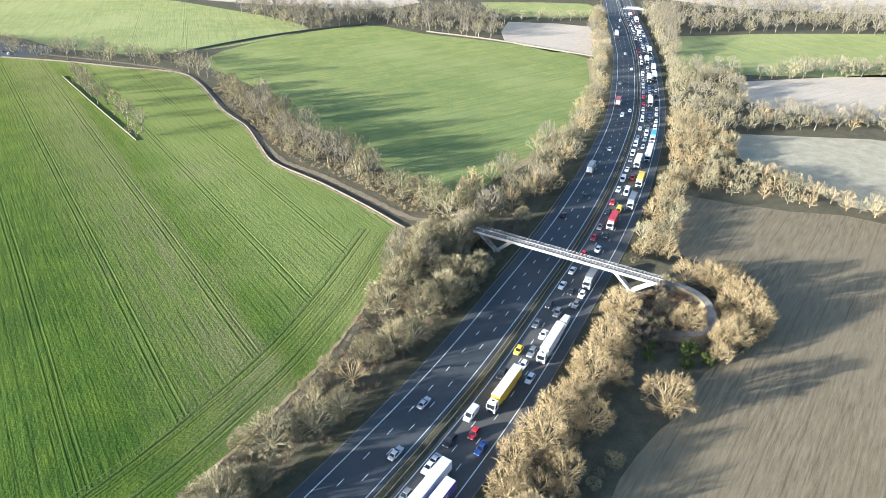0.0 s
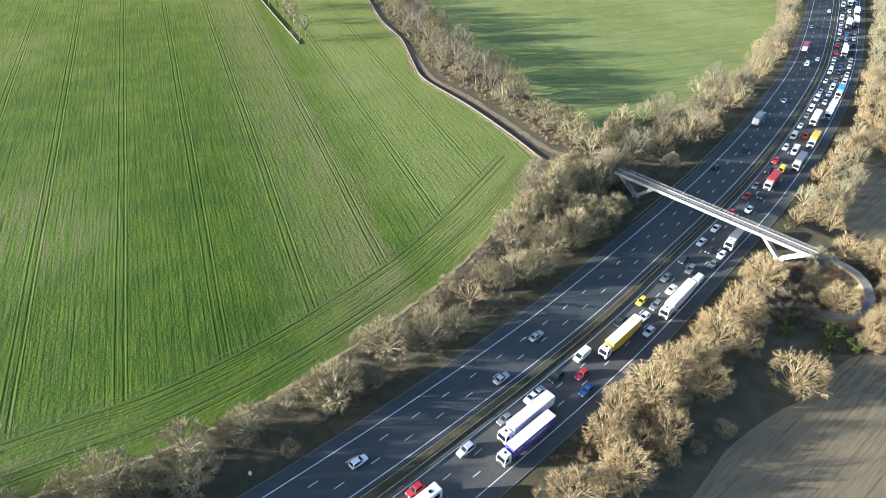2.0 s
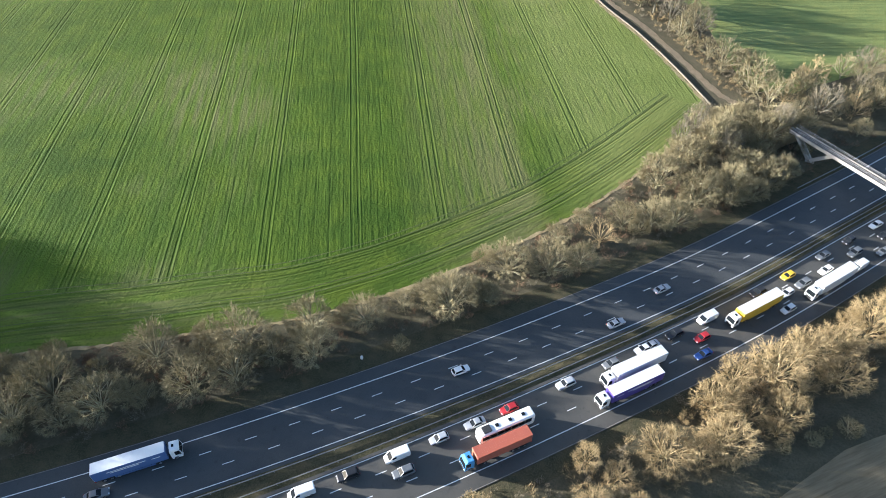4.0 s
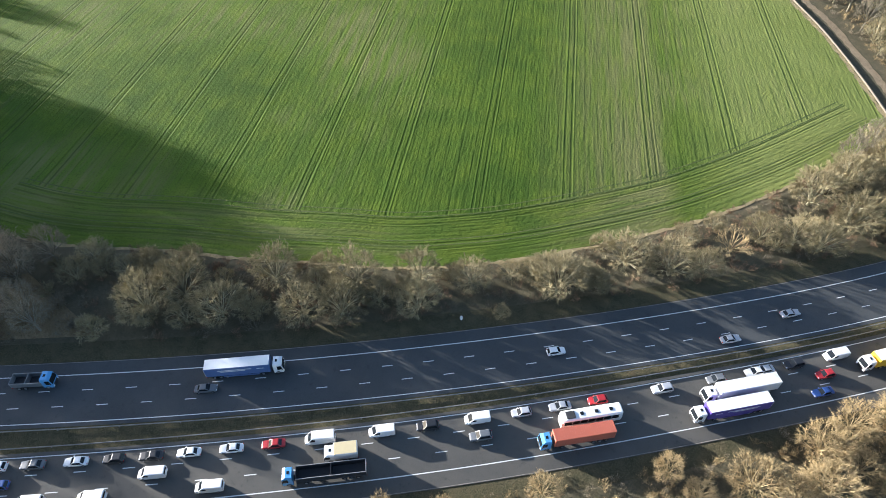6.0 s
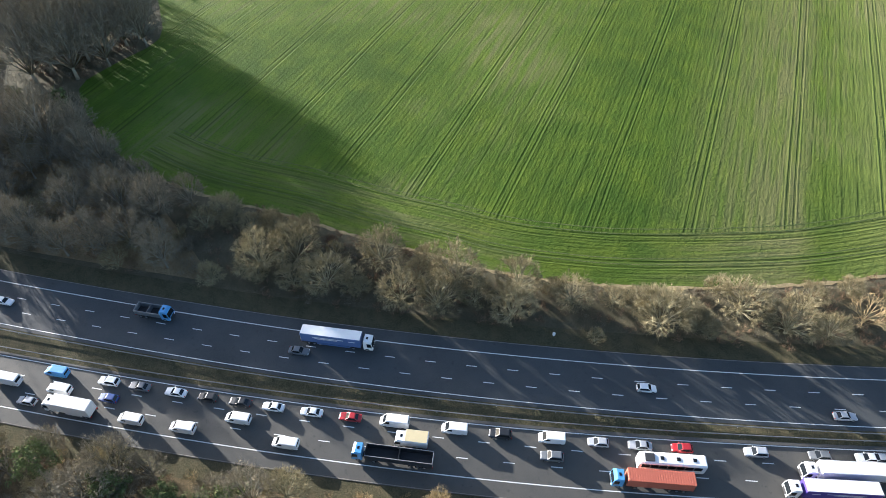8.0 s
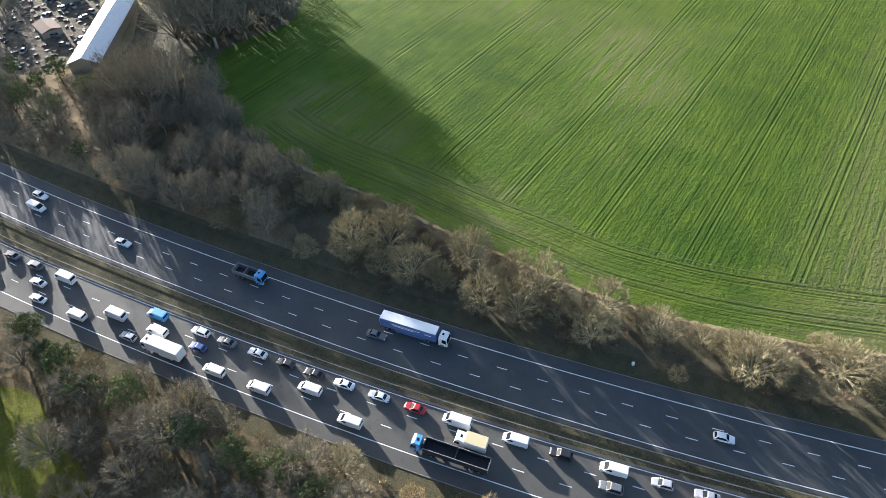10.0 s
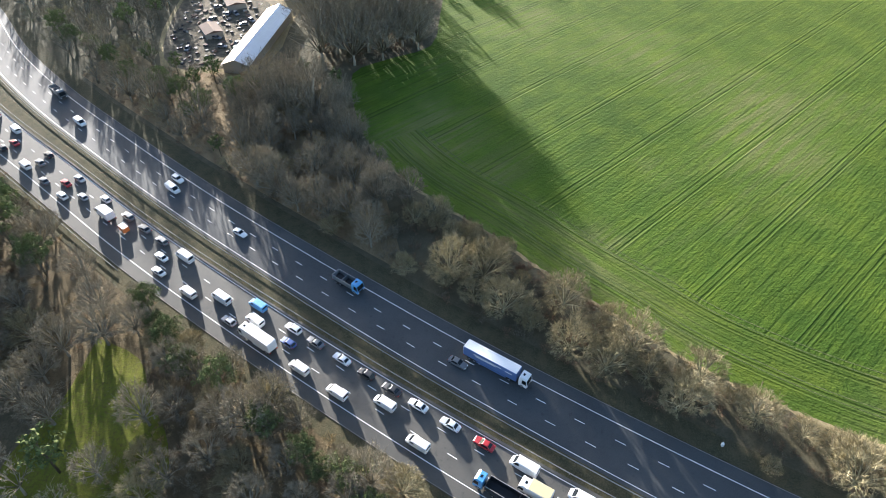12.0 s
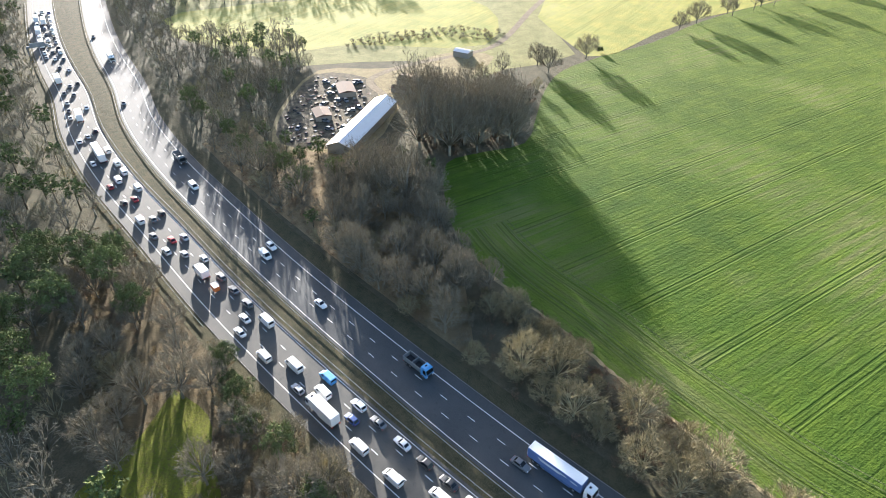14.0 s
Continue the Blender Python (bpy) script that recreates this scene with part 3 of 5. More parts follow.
def spikes(tips, rng, per, length, width, lift=0.25):
    """Fine twigs: slim blades fanning out from the stem ends."""
    out = []
    for p, d in tips:
        for _ in range(per):
            w = (d * 0.9 + Vector((rng.gauss(0, 0.55), rng.gauss(0, 0.55), rng.gauss(lift, 0.45)))).normalized()
            a = p + Vector((rng.gauss(0, 0.25), rng.gauss(0, 0.25), rng.gauss(0, 0.2)))
            out.append(blade(a, a + w * length * rng.uniform(0.5, 1.15), width * rng.uniform(0.5, 1.0)))
    return join(*out)


def leaf_clumps(centres, rng, per, size, radius):
    v, f = [], []
    for c in centres:
        r = radius * rng.uniform(0.6, 1.2)
        for _ in range(per):
            d = Vector((rng.gauss(0, 1), rng.gauss(0, 1), rng.gauss(0.15, 0.7))).normalized()
            p = Vector(c) + d * r * rng.uniform(0.45, 1.0)
            a = d.orthogonal().normalized()
            a.rotate(Matrix.Rotation(rng.uniform(0, 6.28), 3, d))
            b = (d.cross(a) + d * rng.gauss(0, 0.5)).normalized()
            s = size * rng.uniform(0.5, 1.2)
            k = len(v)
            v += [p - a * s * 0.5, p + a * s * 0.5, p + b * s * 1.1]
            f.append((k, k + 1, k + 2))
    return v, f


def pine(seed, height, spread, per=60, leaf=0.3, clumps=34):
    """A pine with a bare trunk and a broad, billowing crown of needle clumps."""
    rng = random.Random(seed)
    wood = [tube([(0, 0, -0.3), (0.1, 0, height * 0.5), (0.2, 0.1, height * 0.94)], [0.26, 0.19, 0.06], 6)]
    cs = []
    for k in range(clumps):
        u = (k + 0.5) / clumps
        z = height * (0.5 + 0.47 * u) + rng.gauss(0, 0.25)
        out = spread * math.sqrt(max(0.0, 1.0 - (2 * u - 0.75) ** 2 / 1.6)) * rng.uniform(0.35, 1.0)
        a = 2.4 * k + rng.uniform(-0.4, 0.4)
        tip = Vector((math.cos(a) * out, math.sin(a) * out, z))
        wood.append(tube([(0.1, 0, z - 0.9), tip], [0.07, 0.03], 3))
        cs += [tip, tip + Vector((rng.gauss(0, 0.7), rng.gauss(0, 0.7), rng.uniform(-0.2, 0.5)))]
    return [("trunk", mesh("trunk", *join(*wood), M_BARK)), ("crown", mesh("crown", *leaf_clumps(cs, rng, per, leaf, 1.05), M_PINE))]


def evergreen(seed, height, spread):
    """A broad dense evergreen, holly or ivy-clad thorn."""
    rng = random.Random(seed)
    cs = []
    for _ in range(34):
        d = Vector((rng.gauss(0, 1), rng.gauss(0, 1), abs(rng.gauss(0, 0.9)))).normalized() * rng.uniform(0.5, 0.95)
        cs.append((d.x * spread, d.y * spread, height * (0.22 + 0.7 * d.z)))
    wood = tube([(0, 0, -0.3), (0, 0.05, height * 0.7)], [0.16, 0.06], 6)
    return [("trunk", mesh("trunk", *wood, M_BARK)), ("crown", mesh("crown", *leaf_clumps(cs, rng, 42, 0.34, 0.75), M_IVY))]


def shrub(seed, height, spread, twig, n=900, count=16, width=0.045):
    """A many-stemmed thicket."""
    rng = random.Random(seed)
    stems, tips = [], []
    for _ in range(count):
        a, o = rng.uniform(0, 6.28), spread * math.sqrt(rng.random())
        top = Vector((math.cos(a) * o, math.sin(a) * o, height * rng.uniform(0.45, 0.85) * (1.1 - 0.5 * o / spread)))
        stems.append(tube([Vector((top.x * 0.25, top.y * 0.25, -0.2)), top * 0.55, top], [0.05, 0.035, 0.015], 3))
        tips += [(top * k, (top * 0.6 + Vector((0, 0, 0.6))).normalized()) for k in (0.55, 0.75, 0.9, 1.0)]
    return [("stem", mesh("stem", *join(*stems), M_BARK)), ("crown", mesh("crown", *spikes(tips, rng, n // (4 * count), 0.8, width, 0.35), twig))]


KINDS = {
    "khaki": [bare_tree(10 + i, 7.4, 4.1, 0.1, 16, 6, 5, 9, M_TWIG, 0.038) for i in range(4)],
    "gold": [bare_tree(20 + i, 7.4, 3.9, 0.08, 16, 6, 5, 7, M_TWIG_GOLD, 0.036, 0.16) for i in range(4)],
    "grey": [bare_tree(30 + i, 11.5, 4.2, 0.25, 15, 6, 4, 9, M_TWIG_GREY, 0.04, 0.16) for i in range(4)],
    "open": [bare_tree(40 + i, 8.0, 4.2, 0.12, 15, 4, 3, 2, M_TWIG_GOLD, 0.045) for i in range(2)],
    "oak": [bare_tree(45 + i, 13.0, 6.6, 0.2, 18, 7, 4, 5, M_TWIG_GREY, 0.06) for i in range(2)],
    "pine": [pine(50 + i, 11.0, 4.2) for i in range(3)],
    "ever": [evergreen(60 + i, 4.6, 2.5) for i in range(3)],
    "bush": [shrub(70 + i, 3.2, 2.2, M_TWIG) for i in range(3)],
    "goldbush": [shrub(75 + i, 3.4, 2.3, M_TWIG_GOLD) for i in range(3)],
    "russet": [shrub(80 + i, 2.4, 2.1, M_RUSSET) for i in range(3)],
    "greybush": [shrub(85 + i, 2.8, 2.2, M_TWIG_GREY) for i in range(3)],
    "far_khaki": [bare_tree(90 + i, 8.5, 3.9, 0.12, 9, 4, 3, 5, M_TWIG, 0.07, 0.12, 3) for i in range(3)],
    "far_gold": [bare_tree(93 + i, 8.5, 3.8, 0.12, 9, 4, 3, 5, M_TWIG_GOLD, 0.07, 0.12, 3) for i in range(3)],
    "far_grey": [bare_tree(96 + i, 11.5, 4.1, 0.28, 9, 4, 3, 5, M_TWIG_GREY, 0.07, 0.12, 3) for i in range(3)],
    "far_midkhaki": [bare_tree(130 + i, 8.0, 4.0, 0.12, 12, 5, 3, 6, M_TWIG, 0.055, 0.12, 3) for i in range(3)],
    "far_midgold": [bare_tree(133 + i, 8.0, 3.9, 0.1, 12, 5, 3, 6, M_TWIG_GOLD, 0.055, 0.16, 3) for i in range(3)],
    "far_midgrey": [bare_tree(136 + i, 11.0, 4.0, 0.24, 12, 5, 3, 6, M_TWIG_GREY, 0.055, 0.16, 3) for i in range(3)],
    "far_tall": [bare_tree(120 + i, 18.5, 7.2, 0.16, 15, 6, 3, 7, M_TWIG_GREY, 0.055, 0.16, 3) for i in range(3)],
    "far_pine": [pine(55 + i, 11.0, 3.8, 9, 0.75, 22) for i in range(2)],
    "far_russet": [shrub(110 + i, 1.5, 1.7, M_RUSSET, 170, 4, 0.036) for i in range(3)],
    "far_scrub": [shrub(113 + i, 1.7, 1.7, M_TWIG_GREY, 170, 4, 0.036) for i in range(3)],
    "far_straw": [shrub(116 + i, 1.4, 1.7, M_TWIG_GOLD, 170, 4, 0.036) for i in range(3)],
}
SAY = {
    "khaki": ("tree", "bare khaki tree with rounded crown", "tree"),
    "gold": ("tree", "bare golden sunlit tree", "tree"),
    "grey": ("tree", "tall bare grey-brown tree", "tree"),
    "open": ("tree", "open bare tree with pale limbs", "tree"),
    "oak": ("tree", "large spreading bare oak", "tree"),
    "pine": ("pine_tree", "dark green pine with bare trunk", "pine tree"),
    "ever": ("evergreen_bush", "dense dark green evergreen bush", "bush"),
    "bush": ("bush", "bare khaki thorn bush", "bush"),
    "goldbush": ("bush", "dry golden thicket bush", "bush"),
    "russet": ("bush", "low russet-brown bramble bush", "bush"),
    "greybush": ("bush", "bare grey-brown thicket bush", "bush"),
}
def bank_height(x, y):
    """The height of the earth banks at the footbridge's two ends."""
    for ex, ey, tx, ty, run in ((68.6, 162.5, 0.856, -0.517, 20.0), (11.5, 197.0, -0.856, 0.517, 24.0)):
        u = (x - ex) * tx + (y - ey) * ty
        d = abs((y - ey) * tx - (x - ex) * ty)
        if 0 <= u <= run:
            k = u / run
            wide = 9.0 * (1 - k * 0.5)
            if d < wide:
                return 6.0 * (1 - k) ** 1.2 * min(1.0, (wide - d) / max(wide - 2.0, 0.1))
    return 0.0


GLADE = [(-95, -70), (-89, -63), (-79, -58), (-70, -55), (-66, -60), (-66, -73), (-78, -73)]


def open_ground(x, y):
    """The glade, and the thin stand of bare trees through which the sun reaches it."""
    if inside((x, y), GLADE):
        return True
    u, v = (x + 78) * -0.948 + (y + 66) * -0.317, (x + 78) * -0.317 - (y + 66) * -0.948
    return 0 < u < 80 and abs(v) < 9 and math.sin(x * 12.99 + y * 78.2) < 0.35


grown = random.Random(7)
PLANTED = []


def plant(kind, x, y, size=1.0, where="woodland"):
    """One tree or bush of its own."""
    name, label, cat = SAY[kind]
    meshes = grown.choice(KINDS[kind])
    ob = tagged(new(name, meshes[0][1]), f"{label} in the {where}", cat, f"{cat}s of the {where}")
    k = size * grown.uniform(0.88, 1.12)
    ob.matrix_basis = pose(x, y, bank_height(x, y), 0, 0, grown.uniform(0, 360)) @ Matrix.Diagonal((k, k, k * grown.uniform(0.9, 1.1), 1))
    for pname, me in meshes[1:]:
        p = new(pname, me)
        p.parent = ob
    PLANTED.append((x, y))
    return ob


def grove(poly, gap, mix, seed, where, size=1.0):
    rng = random.Random(seed)
    for p in scatter(poly, gap, seed):
        if open_ground(*p):
            continue
        plant(rng.choice(mix), *p, size * rng.uniform(0.8, 1.15), where)


def far_wood(name, poly, gap, mix, seed, label, size=1.0, category="woodland"):
    """A distant wood, joined into one mesh for each material."""
    rng = random.Random(seed)
    packs = {}
    for p in scatter(poly, gap, seed):
        if open_ground(*p):
            continue
        kind = "far_" + rng.choice(mix)
        k, a = size * rng.uniform(0.8, 1.2), rng.uniform(0, 6.28)
        c, s = math.cos(a), math.sin(a)
        for pname, me in rng.choice(KINDS[kind]):
            co, faces = RAW[me.name]
            co = co @ np.array([[c, s, 0], [-s, c, 0], [0, 0, 1]]) * k + np.array([*p, bank_height(*p)])
            packs.setdefault(me.materials[0].name, (me.materials[0], []))[1].append((co, faces))
    wood = thing(name, label, category, kind="stuff")
    for mat, pieces in packs.values():
        steps = np.cumsum([0] + [len(c) for c, _ in pieces])
        v = np.vstack([c for c, _ in pieces])
        f = np.vstack([fs + k for (_, fs), k in zip(pieces, steps)])
        me = bpy.data.meshes.new("trees")
        me.vertices.add(len(v))
        me.vertices.foreach_set("co", v.ravel().astype(np.float32))
        me.loops.add(f.size)
        me.loops.foreach_set("vertex_index", f.ravel().astype(np.int32))
        me.polygons.add(len(f))
        me.polygons.foreach_set("loop_start", np.arange(0, f.size, 3, dtype=np.int32))
        me.materials.append(mat)
        me.update(calc_edges=True)
        ob = new("trees", me)
        ob.parent = wood
    return wood


def raw(me):
    """A mesh's corners and triangles as arrays."""
    co = np.empty(len(me.vertices) * 3)
    me.vertices.foreach_get("co", co)
    tri = [(q[0], q[k], q[k + 1]) for q in (p.vertices for p in me.polygons) for k in range(1, len(q) - 1)]
    return co.reshape(-1, 3), np.array(tri)


RAW = {me.name: raw(me) for kind in KINDS if kind.startswith("far_") for kit in KINDS[kind] for _, me in kit}

# hedge belt between the motorway and the wheat field
EDGE_BELT = inset(HEDGE_EDGE[:-3], -1.6)
ROADSIDE = [tuple(side_point(1, s, 21.5).xy) for s in (730, 700, 670, 640, 610, 580, 550, 520, 490, 465)]
HEDGE = EDGE_BELT + ROADSIDE
HEDGE_TREES = [(-109, 13, 5.6), (-107, 21, 6.0), (-96, 24, 6.0), (-104, 30, 2.4), (-90, 30, 2.5), (-96, 39, 5.2), (-87, 44, 3.2), (-83, 37, 4.8),
               (-81, 51, 5.8), (-77, 44, 4.5), (-74, 52, 3.9), (-123, 15, 3.3), (-121, 20, 2.4), (-117, 24, 2.4), (-72, 63, 5.2), (-66, 57, 5.0)]
HEDGE_TREES += [(-62, 71, 5.0), (-57, 79, 3.2), (-51, 69, 2.0), (-47, 84, 5.4), (-44, 90, 4.1), (-40, 102, 5.6), (-40, 91, 2.8), (-31, 107, 5.0),
                (-21, 134, 4.0), (-9, 140, 5.6), (-14, 138, 4.5), (-131, 11, 4.0), (-18, 155, 5.6), (-6, 153, 5.4), (1, 160, 5.8)]
for x, y, r in HEDGE_TREES:
    plant("khaki", x, y, r / 3.7, "roadside hedge")
plant("open", -24, 124, 1.25, "roadside hedge")
for x, y, k in ((-139, 4, 1.25), (-137, -5, 1.3), (-132, -13, 1.2), (-146, -12, 1.2)):
    plant("grey", x, y, k, "roadside hedge")
EDGE_IN = [(x + 4.0, y - 3.4) for x, y in EDGE_BELT]
grove(EDGE_BELT + EDGE_IN[::-1], 4.2, ["bush", "russet", "russet", "greybush"], 1, "roadside hedge", 0.75)
grove(HEDGE, 6.0, ["greybush", "khaki", "khaki", "russet"], 2, "roadside hedge", 0.8)
UNDER = inset(HEDGE_EDGE[:-3], -1.0) + [tuple(side_point(1, s, 18.5).xy) for s in (730, 700, 670, 640, 610, 580, 550, 520, 490, 465)]
far_wood("undergrowth", UNDER, 2.6, ["russet", "scrub", "russet"], 60, "tangled brown undergrowth beneath the roadside hedge", 1.1, "undergrowth")
# clump at the bridge's field end
grove([(-12, 206), (-20, 168), (-6, 150), (6, 160), (14, 178), (10, 205)], 5.2, ["khaki", "khaki", "grey", "khaki", "bush"], 3, "footbridge clump", 1.0)
for x, y, k in ((0, 172, 1.5), (-8, 180, 1.6), (4, 192, 1.6), (-6, 197, 1.4), (9, 172, 1.3), (-14, 168, 1.4)):
    plant("khaki", x, y, k, "footbridge clump")
# beyond the bridge on the field side
far_wood("tree_belt", [(14, 207), (2, 226), (14, 243), (32, 268), (52, 292), (72, 326), (94, 388), (112, 465), (128, 560), (150, 640)]
         + [tuple(side_point(1, s, 19).xy) for s in (10, 60, 130, 200, 260, 320, 370, 410, 440)], 4.4,
         ["midkhaki", "midkhaki", "midgold", "midgrey", "midkhaki"], 4, "bare roadside tree belt beyond the footbridge", 1.15)
# hedge trees along the farm lane
far_wood("lane_hedge", [(4, 212), (-12, 224), (-28, 243), (-50, 264), (-68, 280), (-82, 298), (-98, 326), (-118, 352), (-140, 392), (-128, 396), (-98, 350),
         (-72, 308), (-44, 284), (-28, 258), (-8, 232), (6, 224)], 5.0, ["midkhaki", "midkhaki", "midgrey", "midkhaki"], 5, "bare hedge trees along the farm lane", 1.4)
far_wood("lane_hedge", [(-6, 219), (-29, 241), (-51, 262), (-70, 277), (-84, 296), (-98, 320), (-118, 348), (-112, 350), (-94, 324), (-79, 299), (-65, 282), (-46, 266), (-24, 246), (-2, 226)],
         3.6, ["midkhaki", "midkhaki", "russet"], 14, "low bare scrub along the farm lane", 0.62)
far_wood("field_hedge", [(-156, 302), (-199, 354), (-254, 420), (-248, 424), (-190, 356), (-150, 304)], 5.0, ["khaki", "grey"], 6, "short bare hedge standing in the wheat", 1.25)
far_wood("lane_hedge", [(-150, 400), (-180, 432), (-240, 452), (-330, 478), (-420, 530), (-410, 545), (-330, 500), (-240, 470), (-180, 450), (-142, 406)], 8.0,
         ["khaki", "grey", "khaki"], 8, "scattered bare trees along the far lane", 1.35)
plant("khaki", -10, 241, 0.9, "far field corner")

# golden belt on the other side of the motorway
RIGHT_ROAD = [tuple(side_point(-1, s, 18.5).xy) for s in (690, 660, 630, 600, 570, 540, 515)]
BELT = RIGHT_ROAD + [(58, 160), (56, 142), (48, 126), (40, 114), (33, 102), (26, 88), (14, 68), (-2, 46), (-20, 25)]
GOLD_TREES = [(16, 97, 4.2), (23, 102, 5.4), (27, 93, 4.8), (28, 111, 5.2), (34, 117, 5.2), (40, 126, 5.6), (46, 137, 5.8), (54, 152, 5.4), (36, 108, 4.6),
              (14, 88, 4.8), (46, 124, 4.2), (56, 114, 6.0), (80, 171, 5.0), (87, 166, 6.2), (91, 155, 6.6), (82, 139, 5.6), (72, 146, 4.8), (92, 146, 5.2), (18, 80, 4.6), (8, 72, 4.6)]
for x, y, r in GOLD_TREES:
    plant("gold", x, y, r / 3.8, "sunlit motorway belt")
grove(BELT, 4.6, ["gold", "goldbush", "goldbush", "gold"], 9, "sunlit motorway belt", 0.8)
for x, y, k in ((39, 97, 0.55), (33, 91, 0.4), (28, 86, 0.4), (35, 94, 0.35)):
    plant("khaki", x, y, k, "ploughed field edge")
far_wood("undergrowth", BELT, 2.1, ["straw", "straw", "straw", "scrub"], 61, "dry tangled undergrowth beneath the golden belt", 1.2, "undergrowth")
RING = [(84, 176), (92, 182), (102, 170), (100, 154), (90, 140), (76, 132), (74, 138), (84, 148), (86, 160)]
grove(RING, 4.4, ["gold", "gold", "goldbush"], 10, "ramp thicket", 0.9)
far_wood("undergrowth", RING, 1.7, ["straw", "scrub"], 62, "dry undergrowth round the ramp", 1.0, "undergrowth")
for kind, x, y, k in (("ever", 69, 135, 1.1), ("ever", 73, 132, .9), ("ever", 57, 133, .8), ("open", 71, 148, .8), ("ever", 62, 150, .6),
                      ("ever", 66, 130, 1.0), ("ever", 59, 138, .7)):
    plant(kind, x, y, k, "ramp thicket")
HOLLOW = [(60, 163), (70, 166), (77, 157), (77, 149), (70, 145), (64, 136), (52, 140), (50, 152)]
grove(HOLLOW, 3.4, ["greybush", "russet", "bush", "greybush"], 11, "ramp thicket", 0.9)
far_wood("undergrowth", HOLLOW, 1.5, ["russet", "scrub"], 63, "dark bramble undergrowth inside the ramp", 1.0, "undergrowth")
far_wood("tree_belt", [tuple(side_point(-1, s, 18).xy) for s in (485, 450, 410, 370, 320)] + [(148, 306), (138, 276), (120, 246), (101, 240), (92, 215), (80, 186)], 4.0,
         ["midgold", "midgold", "midkhaki"], 12, "dense golden tree belt beside the queue", 0.85)

# distant woods
far_wood("far_wood", [tuple(side_point(-1, s, 18).xy) for s in (320, 260, 200, 130, 60, 0)] + [(235, 660), (195, 540), (166, 440), (195, 424), (192, 404), (180, 363), (150, 310), (138, 300)],
         5.2, ["khaki", "khaki", "grey"], 20, "dense bare brown wood beside the motorway", 1.0)
far_wood("field_hedge", [(101, 243), (118, 236), (140, 228), (172, 215), (215, 196), (218, 210), (182, 222), (165, 227), (155, 246), (143, 264), (125, 262), (110, 252)], 4.0,
         ["khaki", "gold", "gold", "khaki"], 21, "bare tawny field hedge", 0.8)
far_wood("far_wood", [(152, 312), (182, 352), (217, 330), (300, 328), (310, 310), (225, 312)], 5.5, ["khaki", "grey", "gold"], 22, "bare copse between fields", 1.0)
far_wood("field_hedge", [(200, 408), (240, 428), (345, 436), (345, 420), (240, 410)], 6.0, ["grey", "khaki"], 23, "bare tree row between fields", 1.0)
far_wood("far_wood", [(190, 545), (300, 552), (400, 535), (480, 620), (340, 655), (290, 670), (200, 640)], 9.5, ["grey", "khaki", "grey"], 24, "bare far woodland", 1.2)
far_wood("far_wood", [(-120, 560), (-70, 590), (-14, 556), (44, 524), (58, 600), (30, 640), (-60, 645), (-190, 680), (-200, 640)], 7.6,
         ["khaki", "grey", "grey"], 25, "bare far wood behind the wheat", 1.15)
far_wood("field_hedge", [(60, 620), (150, 610), (150, 600), (62, 604)], 7.0, ["khaki"], 26, "far hedge row", 1.0)

# woods to the west: both sides of the motorway
WEST = [tuple(side_point(1, s, 21).xy) for s in (735, 760, 790, 830, 870, 900)] + [(-250, -105), (-224, -84), (-222, -40), (-212, -20), (-186, -16), (-166, -10), (-150, -4)]
patch("wood_floor", WEST, 0.03, M_LITTER, "tawny leaf litter on the wood's floor", "ground", 1)
WEST_NEAR = [tuple(side_point(1, s, 21).xy) for s in (735, 760, 790)] + [(-196, -52), (-190, -16), (-166, -10), (-150, -4)]
WEST_FAR = [tuple(side_point(1, s, 21).xy) for s in (790, 830, 870, 900)] + [(-250, -105), (-224, -84), (-222, -40), (-212, -20), (-190, -16), (-196, -52)]
grove(WEST_NEAR, 4.6, ["grey", "grey", "khaki", "greybush", "grey", "bush"], 30, "roadside wood", 1.05)
far_wood("west_wood", WEST_FAR, 6.4, ["midgrey", "midgrey", "tall", "midkhaki", "pine"], 35, "dense bare grey wood beside the motorway", 0.8)
far_wood("west_wood", [tuple(side_point(1, 782, 21).xy), tuple(side_point(1, 800, 21).xy), (-204, -54), (-200, -18), (-180, -13), (-190, -50)], 5.6,
         ["tall", "midgrey", "midkhaki"], 68, "close-set bare grey trees beside the motorway", 0.8)
far_wood("undergrowth", [(3, 214), (-12, 221), (-29, 239), (-52, 261), (-71, 276), (-85, 295), (-99, 319), (-119, 347), (-146, 390), (-136, 394), (-108, 350), (-88, 322), (-74, 301), (-60, 284), (-40, 269), (-18, 247), (6, 224)], 2.1,
         ["straw", "scrub", "straw"], 72, "tan dry scrub between lane and hedge", 1.0, "undergrowth")
far_wood("undergrowth", WEST, 3.0, ["russet", "scrub", "scrub"], 64, "brown leafy undergrowth in the roadside wood", 1.1, "undergrowth")
far_wood("barn_wood", [(-220, -26), (-223, -4), (-233, 14), (-262, 10), (-262, -30)], 5.8, ["tall"], 31, "tall bare wood casting shade over the wheat", 1.35)
far_wood("undergrowth", [(-221, -24), (-224, -4), (-236, 14), (-292, 26), (-314, 8), (-278, -28)], 3.2, ["russet", "scrub"], 73, "brown bramble beneath the tall bare wood", 1.3, "undergrowth")
far_wood("barn_wood", [(-240, 16), (-292, 27), (-318, 8), (-306, -8), (-278, -30), (-264, -28), (-264, 10)], 9.0, ["midgrey", "midkhaki", "midgrey"], 36, "bare grey wood behind the barn", 1.05)
far_wood("west_wood", [(-220, -44), (-213, -22), (-186, -18), (-166, -12), (-190, -44)], 7.5, ["tall", "midgrey"], 37, "tall bare trees at the wheat's edge", 1.0)
